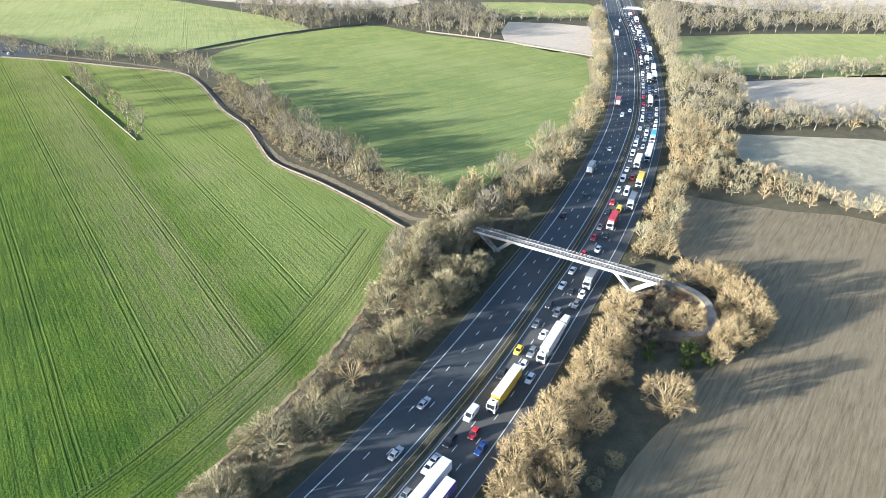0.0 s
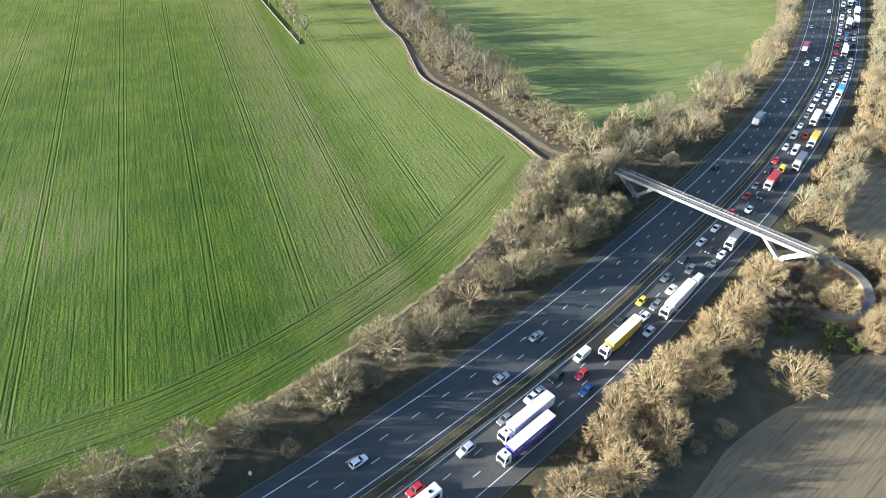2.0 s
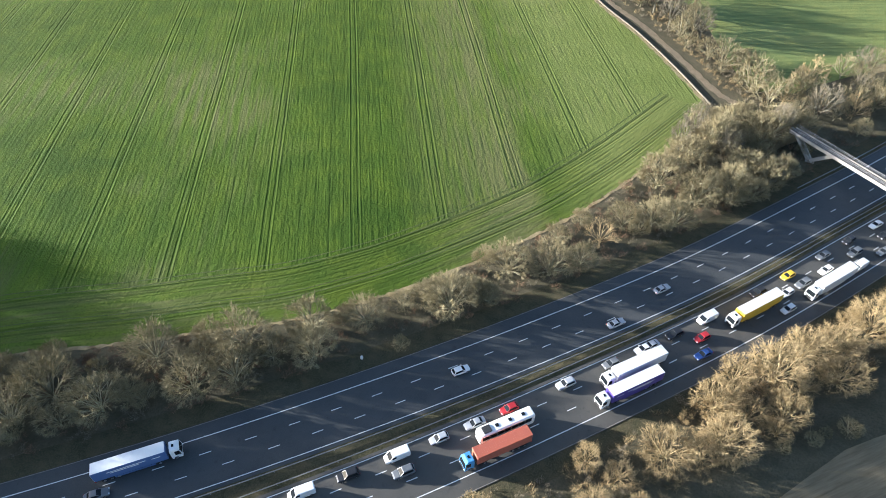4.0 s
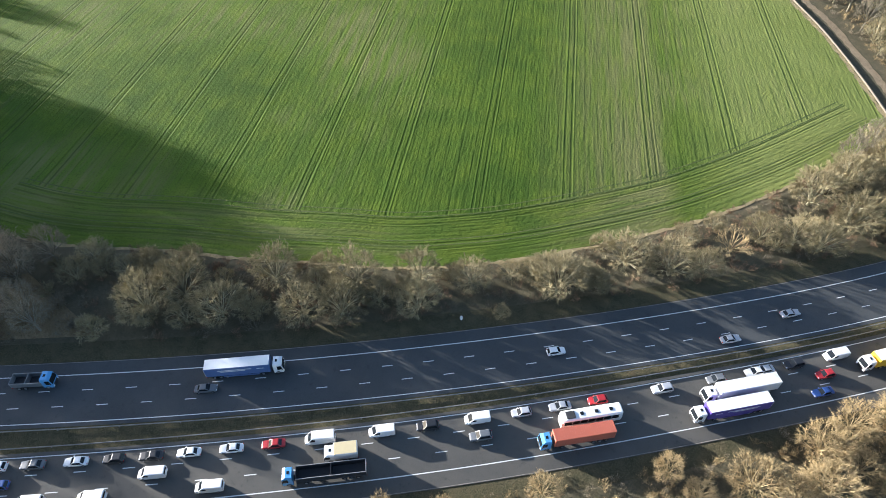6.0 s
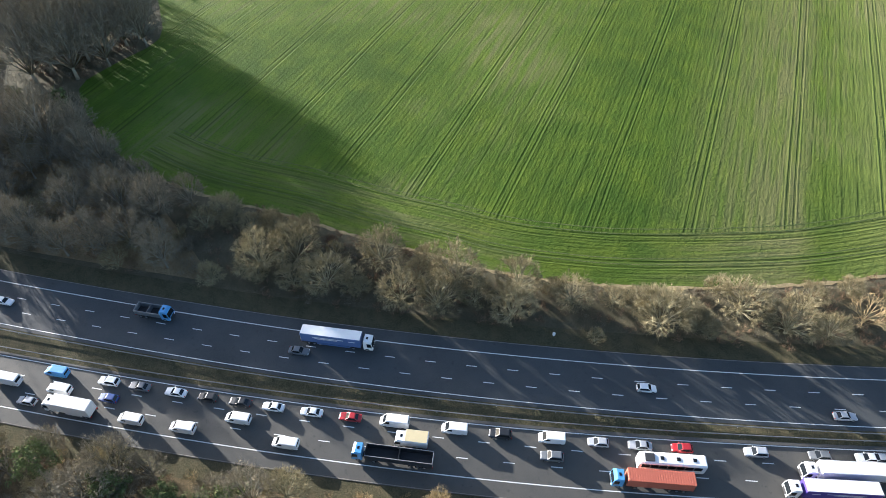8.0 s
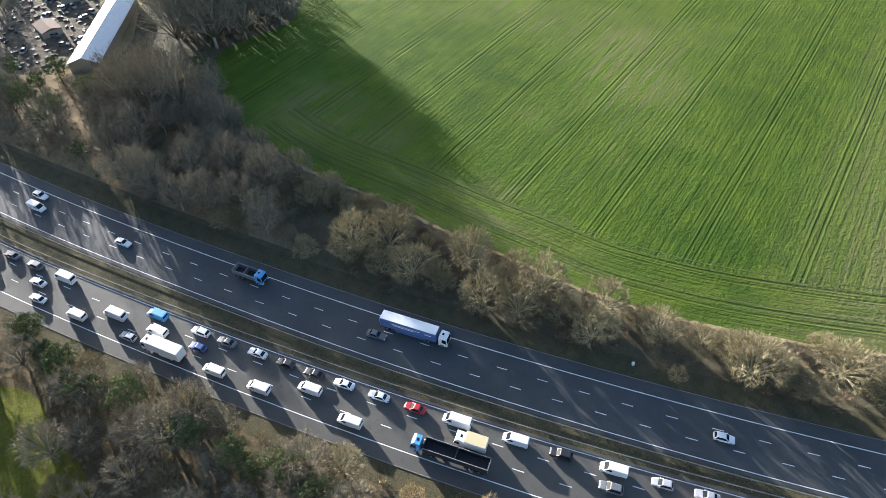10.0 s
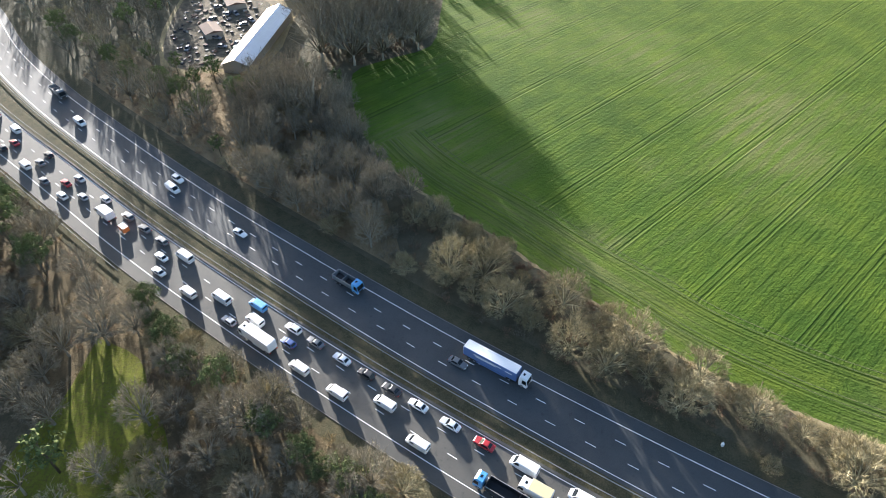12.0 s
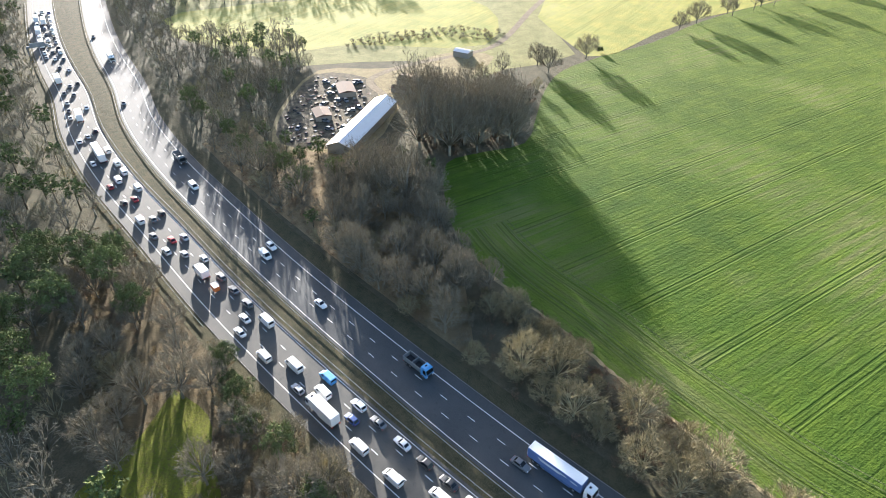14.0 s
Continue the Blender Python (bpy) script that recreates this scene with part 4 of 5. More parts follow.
far_wood("west_wood", [(-222, -86), (-250, -104), (-300, -140), (-352, -172), (-352, -120), (-340, -100), (-312, -90), (-258, -94)], 5.5,
         ["grey", "khaki", "grey", "pine"], 32, "bare mixed wood beyond the yard", 1.0)
for x, y in ((-200, -72), (-208, -80), (-214, -92), (-226, -102), (-238, -112), (-246, -122), (-190, -62), (-256, -130), (-196, -52)):
    plant("pine", x, y, 0.95, "roadside wood")
far_wood("far_wood", [tuple(side_point(1, s, 21).xy) for s in (900, 960, 1020, 1080, 1150, 1300)] + [(-560, -330), (-480, -220), (-410, -205), (-354, -182), (-300, -142), (-255, -108)],
         6.0, ["grey", "khaki", "grey"], 33, "bare hazy wood beside the motorway", 1.0)
for x, y, k in ((-318, 33, 1.15), (-328, 28, 0.9), (-341, 55, 0.95)):
    plant("oak", x, y, k, "sunlit pasture")
plant("ever", -352, 64, 0.9, "sunlit pasture")
far_wood("far_wood", [(-352, -182), (-362, -176), (-372, -146), (-380, -118), (-374, -114), (-364, -146), (-350, -166)], 6.0, ["grey", "khaki"], 69,
         "bare tree row across the hazy clearing", 0.9)
far_wood("far_wood", [(-420, -214), (-448, -119), (-455, -60), (-480, -60), (-500, -130), (-470, -220)], 8.0, ["grey", "khaki", "grey"], 70,
         "bare hazy copse beyond the clearing", 1.0)
far_wood("undergrowth", [(-346, -80), (-368, -74), (-392, -20), (-384, 12), (-366, 4), (-372, -24), (-352, -66)], 3.4, ["russet", "scrub", "scrub"], 71,
         "brown bramble and scrub on heaped earth", 1.3, "undergrowth")
far_wood("field_hedge", [(-345, 68), (-389, 106), (-428, 148), (-475, 212), (-600, 340), (-596, 346), (-468, 212), (-422, 148), (-384, 106), (-342, 72)], 6.0,
         ["khaki", "grey"], 34, "bare hedge between wheat and pasture", 1.0)
for x, y, k in ((-398, 118, 0.8), (-412, 132, 1.0), (-436, 158, 0.9), (-455, 186, 1.0), (-476, 214, 1.0), (-505, 255, 1.0)):
    plant("oak", x, y, k, "sunlit pasture")

PINES = [tuple(side_point(-1, s, 18.5).xy) for s in (690, 720, 750, 790, 830)] + [(-140, -124), (-110, -104), (-80, -84), (-60, -60), (-30, -20)]
patch("wood_floor", PINES, 0.03, M_FLOOR, "rusty needle litter under the pines", "ground", 1)
grove(PINES, 5.0, ["grey", "khaki", "grey", "greybush", "grey"], 40, "roadside pine wood", 1.0)
far_wood("undergrowth", PINES, 2.6, ["russet", "straw", "scrub"], 65, "rusty bracken undergrowth in the pine wood", 1.0, "undergrowth")
far_wood("undergrowth", belt(-1, 690, 900, 1.6, 5.0), 1.9, ["straw", "russet", "straw"], 66, "dry brown grass and bramble beside the hard shoulder", 0.8, "undergrowth")
far_wood("undergrowth", belt(-1, 480, 690, 1.6, 5.0), 1.9, ["straw", "straw", "scrub"], 67, "dry straw-coloured grass beside the hard shoulder", 0.8, "undergrowth")
for x, y, k in ((-129, -123, 1.4), (-136, -114, 1.4), (-130, -102, 1.35), (-119, -90, 1.15), (-118, -110, 1.35), (-112, -118, 1.2), (-124, -116, 1.2),
                (-97, -109, 1.35), (-89, -98, 1.35), (-141, -106, 1.2), (-104, -118, 1.2), (-92, -112, 1.1), (-138, -126, 1.2), (-103, -60, 0.85),
                (-92, -53, 0.85), (-84, -48, 0.9), (-79, -39, 0.9), (-68, -29, 1.0), (-61, -21, 0.85), (-55, -12, 0.8), (-57, -17, 0.8), (-97, -57, 0.7), (-48, -8, 0.9)):
    plant("pine", x, y, k, "roadside pine wood")
plant("khaki", -73, -29, 1.35, "roadside pine wood")
far_wood("west_wood", [tuple(side_point(-1, s, 18.5).xy) for s in (830, 870, 900, 960, 1020, 1080, 1150, 1300)] + [(-480, -400), (-290, -310), (-190, -230), (-150, -200), (-150, -142), (-140, -124)],
         6.4, ["grey", "khaki", "grey", "pine"], 41, "bare hazy wood beside the congested motorway", 1.0)
far_wood("pine_wood", [(-110, -112), (-150, -142), (-150, -200), (-60, -130), (-20, -60), (-60, -64), (-80, -88)], 6.0, ["grey", "pine", "grey", "khaki"], 42, "mixed pine and bare wood", 1.0)


# ============ vehicles ============
def wheel(parent, x, y, r, w, rim=True):
    k = 12
    ring = lambda rr, xx: [(xx, rr * math.cos(2 * math.pi * i / k), rr * math.sin(2 * math.pi * i / k)) for i in range(k)]
    ty = part("wheel", loft([ring(r * 0.86, -w / 2), ring(r, -w * 0.34), ring(r, w * 0.34), ring(r * 0.86, w / 2)]), M_TYRE, parent)
    ty.location = (x, y, r)
    if rim:
        s = 1 if x > 0 else -1
        part("rim", loft([ring(r * 0.62, s * (w / 2 - 0.03)), ring(r * 0.55, s * (w / 2 + 0.015))]), M_RIM, ty)
    return ty


def section(y, hw, zb, zt, ch=0.16):
    """A car's cross-section, its shoulders rounded off."""
    return [(-hw * 0.93, y, zb), (hw * 0.93, y, zb), (hw, y, zb + 0.3 * (zt - zb)), (hw * 0.97, y, zt - ch * 0.7), (hw - ch, y, zt),
            (-hw + ch, y, zt), (-hw * 0.97, y, zt - ch * 0.7), (-hw, y, zb + 0.3 * (zt - zb))]


def make_car(name, colour, label, length=4.3, hw=0.88, deck=0.9, roof=1.46, cab=(-1.75, -1.25, 0.2, 0.95), van=False, group="traffic on the motorway", near=True):
    """cab: rear foot, rear top, front top, front foot of the glasshouse along the car."""
    ob = thing(name, label, name.replace("_", " "), group)
    h, paint = length / 2, PAINT[colour]
    lower = loft([section(-h, hw * 0.82, 0.42, deck - 0.16), section(-h + 0.14, hw * 0.94, 0.3, deck - 0.02), section(-h * 0.55, hw, 0.26, deck + 0.02),
                  section(0, hw, 0.26, deck), section(h * 0.5, hw, 0.26, deck - 0.02), section(h - 0.3, hw * 0.95, 0.28, deck - 0.14),
                  section(h - 0.05, hw * 0.84, 0.36, deck - 0.28), section(h, hw * 0.72, 0.42, deck - 0.36)])
    r0, r1, f1, f0 = cab
    tw = hw * (0.9 if van else 0.74)
    bw = hw * 0.95
    zt = roof
    mid = (r1 + f1) / 2
    rings = [[(-bw, r0, deck - 0.06), (bw, r0, deck - 0.06), (bw, f0, deck - 0.06), (-bw, f0, deck - 0.06)],
             [(-tw, r1, zt - 0.05), (tw, r1, zt - 0.05), (tw, f1, zt - 0.05), (-tw, f1, zt - 0.05)],
             [(-tw * 0.86, r1 + 0.12, zt), (tw * 0.86, r1 + 0.12, zt), (tw * 0.86, f1 - 0.14, zt), (-tw * 0.86, f1 - 0.14, zt)]]
    body = part("body", join(lower, loft(rings)), paint, ob, smooth=False)

    def lerp(p, q, a):
        return tuple(u + (w - u) * a for u, w in zip(p, q))

    def pane(pname, a, b, c, d, i=0.08, j=0.12):
        """A window inset into the quad a b (foot) c d (head)."""
        foot0, foot1, head1, head0 = lerp(a, d, j), lerp(b, c, j), lerp(b, c, 1 - j * 0.6), lerp(a, d, 1 - j * 0.6)
        part(pname, slab([lerp(foot0, foot1, i), lerp(foot0, foot1, 1 - i), lerp(head0, head1, 1 - i), lerp(head0, head1, i)], 0.015), M_GLASS, ob)
    lo, hi = rings[0], rings[1]
    pane("windscreen", lo[2], lo[3], hi[3], hi[2], 0.06, 0.1)
    pane("rear_window", lo[0], lo[1], hi[1], hi[0], 0.1, 0.3 if van else 0.12)
    if van:
        y0 = f1 - 0.75
        for s in (-1, 1):
            q = [(s * bw, y0, deck), (s * bw, f0 - 0.25, deck), (s * tw, f1, zt - 0.1), (s * tw, y0, zt - 0.1)]
            q = q if s > 0 else [q[1], q[0], q[3], q[2]]
            pane("side_window", q[0], q[1], q[2], q[3], 0.08, 0.2)
    else:
        pane("side_window", lo[1], lo[2], hi[2], hi[1], 0.07, 0.14)
        pane("side_window", lo[3], lo[0], hi[0], hi[3], 0.07, 0.14)
    for s in (-1, 1):
        for y in (-h * 0.62, h * 0.62):
            wheel(ob, s * (hw - 0.09), y, 0.32, 0.22, near)
        if not near:
            continue
        part("headlight", box(s * hw * 0.62 - 0.16, s * hw * 0.62 + 0.16, h - 0.2, h - 0.02, deck - 0.36, deck - 0.2, 0.03), M_LAMP, ob)
        part("tail_light", box(s * hw * 0.74 - 0.1, s * hw * 0.74 + 0.1, -h + 0.0, -h + 0.1, deck - 0.3, deck - 0.06, 0.02), M_TAIL, ob)
        part("door_mirror", box(s * (hw + 0.1) - 0.09, s * (hw + 0.1) + 0.09, f0 - 0.5, f0 - 0.36, deck - 0.02, deck + 0.14, 0.03), paint, ob)
    return ob


def make_truck(name, colour, label, box_colour, box_len, box_h=2.75, side_colour=None, kind="box", rigid=False):
    """A lorry: cab, bed, load body, wheels. Origin on the ground at its middle."""
    ob = thing(name, label, name.replace("_", " "), "traffic on the motorway")
    total = box_len + (2.1 if rigid else 2.7)
    f = total / 2
    paint = PAINT[colour]
    cz = 2.9 if rigid and box_len < 6 else 3.35
    cab_f = loft([[(-1.2, f - 2.1, 0.5), (1.2, f - 2.1, 0.5), (1.2, f - 0.12, 0.5), (-1.2, f - 0.12, 0.5)],
                  [(-1.22, f - 2.1, 1.5), (1.22, f - 2.1, 1.5), (1.2, f, 1.5), (-1.2, f, 1.5)],
                  [(-1.2, f - 2.1, cz - 0.35), (1.2, f - 2.1, cz - 0.35), (1.15, f - 0.28, cz - 0.35), (-1.15, f - 0.28, cz - 0.35)],
                  [(-1.05, f - 2.05, cz), (1.05, f - 2.05, cz), (1.0, f - 0.85, cz), (-1.0, f - 0.85, cz)]])
    cab = part("cab", cab_f, paint, ob)
    part("windscreen", slab([(1.1, f - 0.02, 1.6), (-1.1, f - 0.02, 1.6), (-1.05, f - 0.25, cz - 0.5), (1.05, f - 0.25, cz - 0.5)], 0.02), M_GLASS, cab)
    for s in (-1, 1):
        q = [(s * 1.22, f - 1.3, 1.6), (s * 1.205, f - 0.2, 1.6), (s * 1.18, f - 0.4, cz - 0.55), (s * 1.205, f - 1.3, cz - 0.55)]
        part("side_window", slab(q if s > 0 else [q[1], q[0], q[3], q[2]], 0.02), M_GLASS, cab)
        part("headlight", box(s * 0.9 - 0.2, s * 0.9 + 0.2, f - 0.1, f + 0.02, 0.7, 0.95, 0.03), M_LAMP, cab)
        part("door_mirror", box(s * 1.38 - 0.1, s * 1.38 + 0.1, f - 0.35, f - 0.2, 1.8, 2.5, 0.03), M_CHASSIS, cab)
    part("sun_roof", box(-0.3, 0.3, f - 1.6, f - 1.15, cz, cz + 0.04, 0.01), M_GLASS, cab)
    part("grille", box(-0.75, 0.75, f - 0.06, f + 0.03, 0.6, 1.35, 0.02), M_CHASSIS, cab)
    part("chassis", box(-0.5, 0.5, -f + 0.15, f - 1.0, 0.6, 0.98), M_CHASSIS, ob)
    y0, y1 = -f, -f + box_len
    bed = 1.15
    if kind == "box":
        body = part("load_body", box(-1.27, 1.27, y0, y1, bed, bed + box_h, 0.06), PAINT[side_colour or box_colour], ob)
        part("roof", box(-1.22, 1.22, y0 + 0.05, y1 - 0.05, bed + box_h, bed + box_h + 0.035, 0.01), PAINT[box_colour], body)
        for x in (-0.64, 0.64):
            part("rear_door", box(x - 0.6, x + 0.6, y0 - 0.03, y0, bed + 0.1, bed + box_h - 0.12), PAINT["white"], body)
        if side_colour in ("navy", "purple"):
            for s in (-1, 1):
                for lo, hi, z in ((0.2, 0.72, 1.85), (0.24, 0.62, 1.45), (0.8, 0.92, 1.7)):
                    part("livery_bar", box(s * 1.275 - 0.008, s * 1.275 + 0.008, y0 + lo * box_len, y0 + hi * box_len, bed + z - 0.12, bed + z + 0.12), PAINT["white"], body, "faded white bar of lettering")
        part("bumper", box(-1.2, 1.2, y0 - 0.02, y0 + 0.12, 0.5, 0.7, 0.02), M_CHASSIS, ob)
        for s in (-1, 1):
            part("side_guard", box(s * 1.2 - 0.03, s * 1.2 + 0.03, y0 + 3.5 if not rigid else y0 + 2, y1 - 2.5, 0.5, 0.95), PAINT[side_colour or box_colour], ob)
    elif kind == "container":
        load = part("container", box(-1.22, 1.22, y0, y1, bed, bed + box_h, 0.04), PAINT[box_colour], ob, "corrugated steel shipping container")
        n = int(box_len / 0.45)
        rib = mesh("rib", *box(-1.27, 1.27, -0.12, 0.12, bed + 0.1, bed + box_h + 0.035), PAINT[box_colour])
        for i in range(n):
            p = new("rib", rib)
            p.location = (0, y0 + (i + 0.5) * box_len / n, 0)
            p.parent = load
    elif kind == "open":
        w = [box(-1.27, 1.27, y0, y1, bed, bed + 0.1)]
        for s in (-1, 1):
            part("side_board", box(s * 1.25 - 0.04, s * 1.25 + 0.04, y0, y1, bed + 0.1, bed + box_h), PAINT[box_colour], ob)
            part("top_rail", box(s * 1.25 - 0.07, s * 1.25 + 0.07, y0, y1, bed + box_h, bed + box_h + 0.1, 0.02), M_STEEL, ob)
        for y in (y0 + 0.04, (y0 + y1) / 2, y1 - 0.04):
            part("cross_board", box(-1.2, 1.2, y - 0.05, y + 0.05, bed + 0.1, bed + box_h + 0.08), PAINT[box_colour] if y > y0 + 1 else M_STEEL, ob)
        part("bed", join(*w), M_CHASSIS, ob)
    ys = [f - 1.3, y0 + 1.2, y0 + 2.5] if rigid else [f - 1.3, f - 4.4, y0 + 1.6, y0 + 2.9, y0 + 4.2]
    for s in (-1, 1):
        for y in ys:
            wheel(ob, s * 1.05, y, 0.5, 0.35)
        part("tail_light", box(s * 1.0 - 0.18, s * 1.0 + 0.18, y0 - 0.05, y0 + 0.05, 0.75, 0.95), M_TAIL, ob)
    return ob


def make_coach():
    ob = thing("coach", "white touring coach with dark windows and roof hatches", "coach", "traffic on the motorway")
    body = part("body", loft([section(-6.2, 1.15, 0.4, 3.3, 0.3), section(-6.0, 1.25, 0.35, 3.45, 0.3), section(5.4, 1.25, 0.35, 3.45, 0.3),
                              section(6.0, 1.22, 0.35, 3.2, 0.3), section(6.2, 1.1, 0.4, 2.6, 0.3)]), PAINT["white"], ob)
    for s in (-1, 1):
        for i in range(7):
            y = -5.4 + i * 1.6
            q = [(s * 1.24, y, 1.7), (s * 1.24, y + 1.5, 1.7), (s * 1.21, y + 1.5, 2.9), (s * 1.21, y, 2.9)]
            part("side_window", slab(q if s > 0 else [q[1], q[0], q[3], q[2]], 0.02), M_GLASS, body)
        for y in (-3.4, -2.1, 4.0):
            wheel(ob, s * 1.08, y, 0.5, 0.3)
        part("headlight", box(s * 0.85 - 0.2, s * 0.85 + 0.2, 6.1, 6.22, 0.7, 0.95, 0.02), M_LAMP, body)
        part("tail_light", box(s * 0.95 - 0.12, s * 0.95 + 0.12, -6.22, -6.1, 1.0, 1.6, 0.02), M_TAIL, body)
    part("windscreen", slab([(1.1, 6.2, 1.3), (-1.1, 6.2, 1.3), (-1.05, 5.98, 3.0), (1.05, 5.98, 3.0)], 0.03), M_GLASS, body)
    for y in (-4, -1, 2):
        part("roof_hatch", box(-0.35, 0.35, y - 0.35, y + 0.35, 3.45, 3.55, 0.04), M_GLASS, body)
    part("roof_unit", box(-0.8, 0.8, 3.4, 5.2, 3.42, 3.62, 0.08), M_CHASSIS, body)
    return ob


def make_trailer():
    ob = thing("trailer", "small orange box trailer with a white roof", "trailer", "traffic on the motorway")
    part("body", box(-0.85, 0.85, -1.5, 1.3, 0.5, 1.9, 0.06), PAINT["orange"], ob)
    part("roof", box(-0.8, 0.8, -1.45, 1.25, 1.9, 1.94, 0.01), PAINT["white"], ob)
    part("drawbar", beam((0, 1.2, 0.5), (0, 2.6, 0.5), 0.12), M_CHASSIS, ob)
    for s in (-1, 1):
        wheel(ob, s * 0.8, -0.2, 0.3, 0.2)
        part("tail_light", box(s * 0.7 - 0.08, s * 0.7 + 0.08, -1.54, -1.48, 0.6, 0.75), M_TAIL, ob)
    return ob


STOCK = {}
HATCH = dict(length=4.1, cab=(-1.95, -1.5, 0.15, 0.95), roof=1.5)
SALOON = dict(length=4.6, cab=(-1.7, -1.05, 0.15, 0.95), roof=1.44)
SUV = dict(length=4.5, hw=0.93, deck=1.02, cab=(-2.1, -1.75, 0.2, 0.95), roof=1.68)
VAN = dict(length=5.2, hw=0.98, deck=1.15, cab=(-2.58, -2.52, 1.05, 1.95), roof=2.05, van=True)
BIG_VAN = dict(length=5.9, hw=1.02, deck=1.2, cab=(-2.93, -2.88, 1.5, 2.4), roof=2.5, van=True)
COLOUR_SAY = {"silver": "silver", "grey": "dark grey", "black": "black", "white": "white", "blue": "dark blue", "red": "red", "yellow": "yellow", "sky": "bright blue"}


def build(kind, colour, near):
    c = COLOUR_SAY.get(colour, colour)
    if kind in ("hatch", "saloon", "suv"):
        spec, what = {"hatch": (HATCH, "hatchback car"), "saloon": (SALOON, "saloon car"), "suv": (SUV, "tall estate car")}[kind]
        return make_car("car", colour, f"{c} {what} on the motorway", near=near, **spec)
    if kind == "van":
        return make_car("van", colour, f"{c} panel van on the motorway", near=near, **VAN)
    if kind == "bigvan":
        return make_car("van", colour, f"large {c} panel van on the motorway", **BIG_VAN)
    if kind == "trailer":
        return make_trailer()
    if kind == "coach":
        return make_coach()
    side = {"yellow": ("yellow", "white-roofed articulated lorry with yellow trailer sides"), "purple": ("purple", "white articulated lorry with a purple curtain-sided trailer"),
            "navy": ("navy", "white articulated lorry with a dark blue trailer"), "white": ("white", "white articulated lorry with a plain white box trailer")}
    if kind == "artic":
        cabs = {"red": "red"}
        s, say = side.get(colour, side["white"])
        return make_truck("articulated_lorry", "white", say, "white", 13.4, side_colour=s)
    if kind == "container":
        return make_truck("articulated_lorry", "sky", "blue-cabbed lorry carrying a rust-red shipping container", "rust", 12.2, 2.6, kind="container")
    if kind == "openbed":
        return make_truck("tipper_lorry", "sky", "blue-cabbed lorry with a long empty open trailer", "black", 13.0, 1.7, kind="open")
    if kind == "tipper":
        return make_truck("tipper_lorry", colour, f"{c} rigid tipper lorry with an open body", "grey", 6.4, 1.4, kind="open", rigid=True)
    if kind == "boxvan":
        return make_truck("box_van", "white", "small white lorry with a cream box body", colour, 4.4, 2.2, rigid=True, side_colour="white")
    return make_truck("lorry", "white", f"rigid lorry with a {c} box body", colour, 8.2, 2.7, rigid=True)


def drive(side, kind, colour, lane, s):
    """Stands a vehicle at s metres along; lane counts from the central reserve (1.0 is the middle of the first)."""
    m = Matrix.Translation(side_point(side, s, (lane - 0.5) * 3.65, 0.122)) @ pose(0, 0, 0, 0, 0, road_yaw(s) + (180 if side > 0 else 0))
    near = 440 < s < 960
    key = (kind, colour, near)
    if key in STOCK:
        return copy_thing(STOCK[key], m)
    ob = STOCK[key] = build(kind, colour, near)
    ob.matrix_basis = m
    return ob


QUEUE = """
saloon blue 3 582;hatch red 2 579;van white 1 574;suv black 1 584;saloon silver 1 591;artic yellow 2 563;suv black 1 557;hatch yellow 1 546;
hatch white 2 551;suv grey 2 545;artic white 3 540;hatch white 3 555;saloon white 2 536;saloon grey 1 532;van white 3 528;hatch black 1 521;
suv grey 2 524;saloon grey 3 517;saloon white 1 509;hatch black 2 511;hatch white 3 511;lorry grey 3 502;saloon white 1 499;
artic white 2 599;artic purple 3 603;coach white 2 631;container rust 3 635;suv silver 1 614;hatch grey 1 602;saloon white 1 593;hatch red 1 628;
saloon silver 1 636;hatch silver 1 644;suv grey 2 653;van white 1 653;suv black 1 663;van white 1 672;boxvan cream 2 680;openbed black 3 683;
van white 3 704;bigvan white 1 684;saloon red 1 693;saloon white 1 701;saloon white 1 709;saloon black 1 716;hatch black 1 723;saloon white 1 730;
saloon grey 1 738;suv white 1 745;hatch blue 2 743;van sky 1 757;van white 2 754;lorry white 3 749;hatch silver 3 759;van white 3 736;van white 3 725;
van white 2 715;bigvan white 2 766;van white 3 774;saloon white 3 786;saloon white 2 790;bigvan white 1 785;suv grey 1 795;saloon grey 1 803
boxvan white 2 816;trailer orange 2 807;suv grey 1 811;hatch white 1 823;hatch silver 2 829;suv white 3 834;saloon red 2 839;saloon silver 1 838;saloon grey 3 845;van white 3 857;
saloon grey 2 855;hatch black 1 857;hatch black 3 872;saloon red 2 872;hatch red 3 886;van white 1 879;van white 2 889;van white 1 894;van white 1 903;artic white 2 914;
saloon white 3 908;saloon silver 2 934;suv white 3 931;van white 1 916;suv black 1 938;lorry white 2 955;saloon white 3 957;saloon grey 3 966;saloon silver 3 976;
saloon white 1 966;hatch grey 2 986;saloon grey 2 999;lorry white 3 1009;hatch black 1 1001;saloon grey 3 990;saloon white 1 1024;hatch grey 2 1030;
lorry red 2 460;van yellow 2 448;lorry grey 3 440;bigvan white 2 430;lorry yellow 3 418;artic white 3 385;lorry sky 3 362
"""
FLOW = """
saloon silver 2 577;lorry grey 3 412;hatch black 2 440;hatch black 3 461;saloon silver 2 383;lorry red 3 308;van white 2 330;hatch white 1 320;
saloon silver 3 266;hatch white 1 229;saloon white 2 185;artic navy 3 700;hatch white 2 633;saloon silver 1 594;saloon grey 2 708;tipper sky 3 744;
van white 2 812;suv white 3 815;saloon white 2 781;tipper grey 3 891;van white 2 867;hatch grey 1 963;lorry white 2 1028;hatch grey 1 1076;lorry white 3 120;hatch white 2 90;van white 1 60
"""
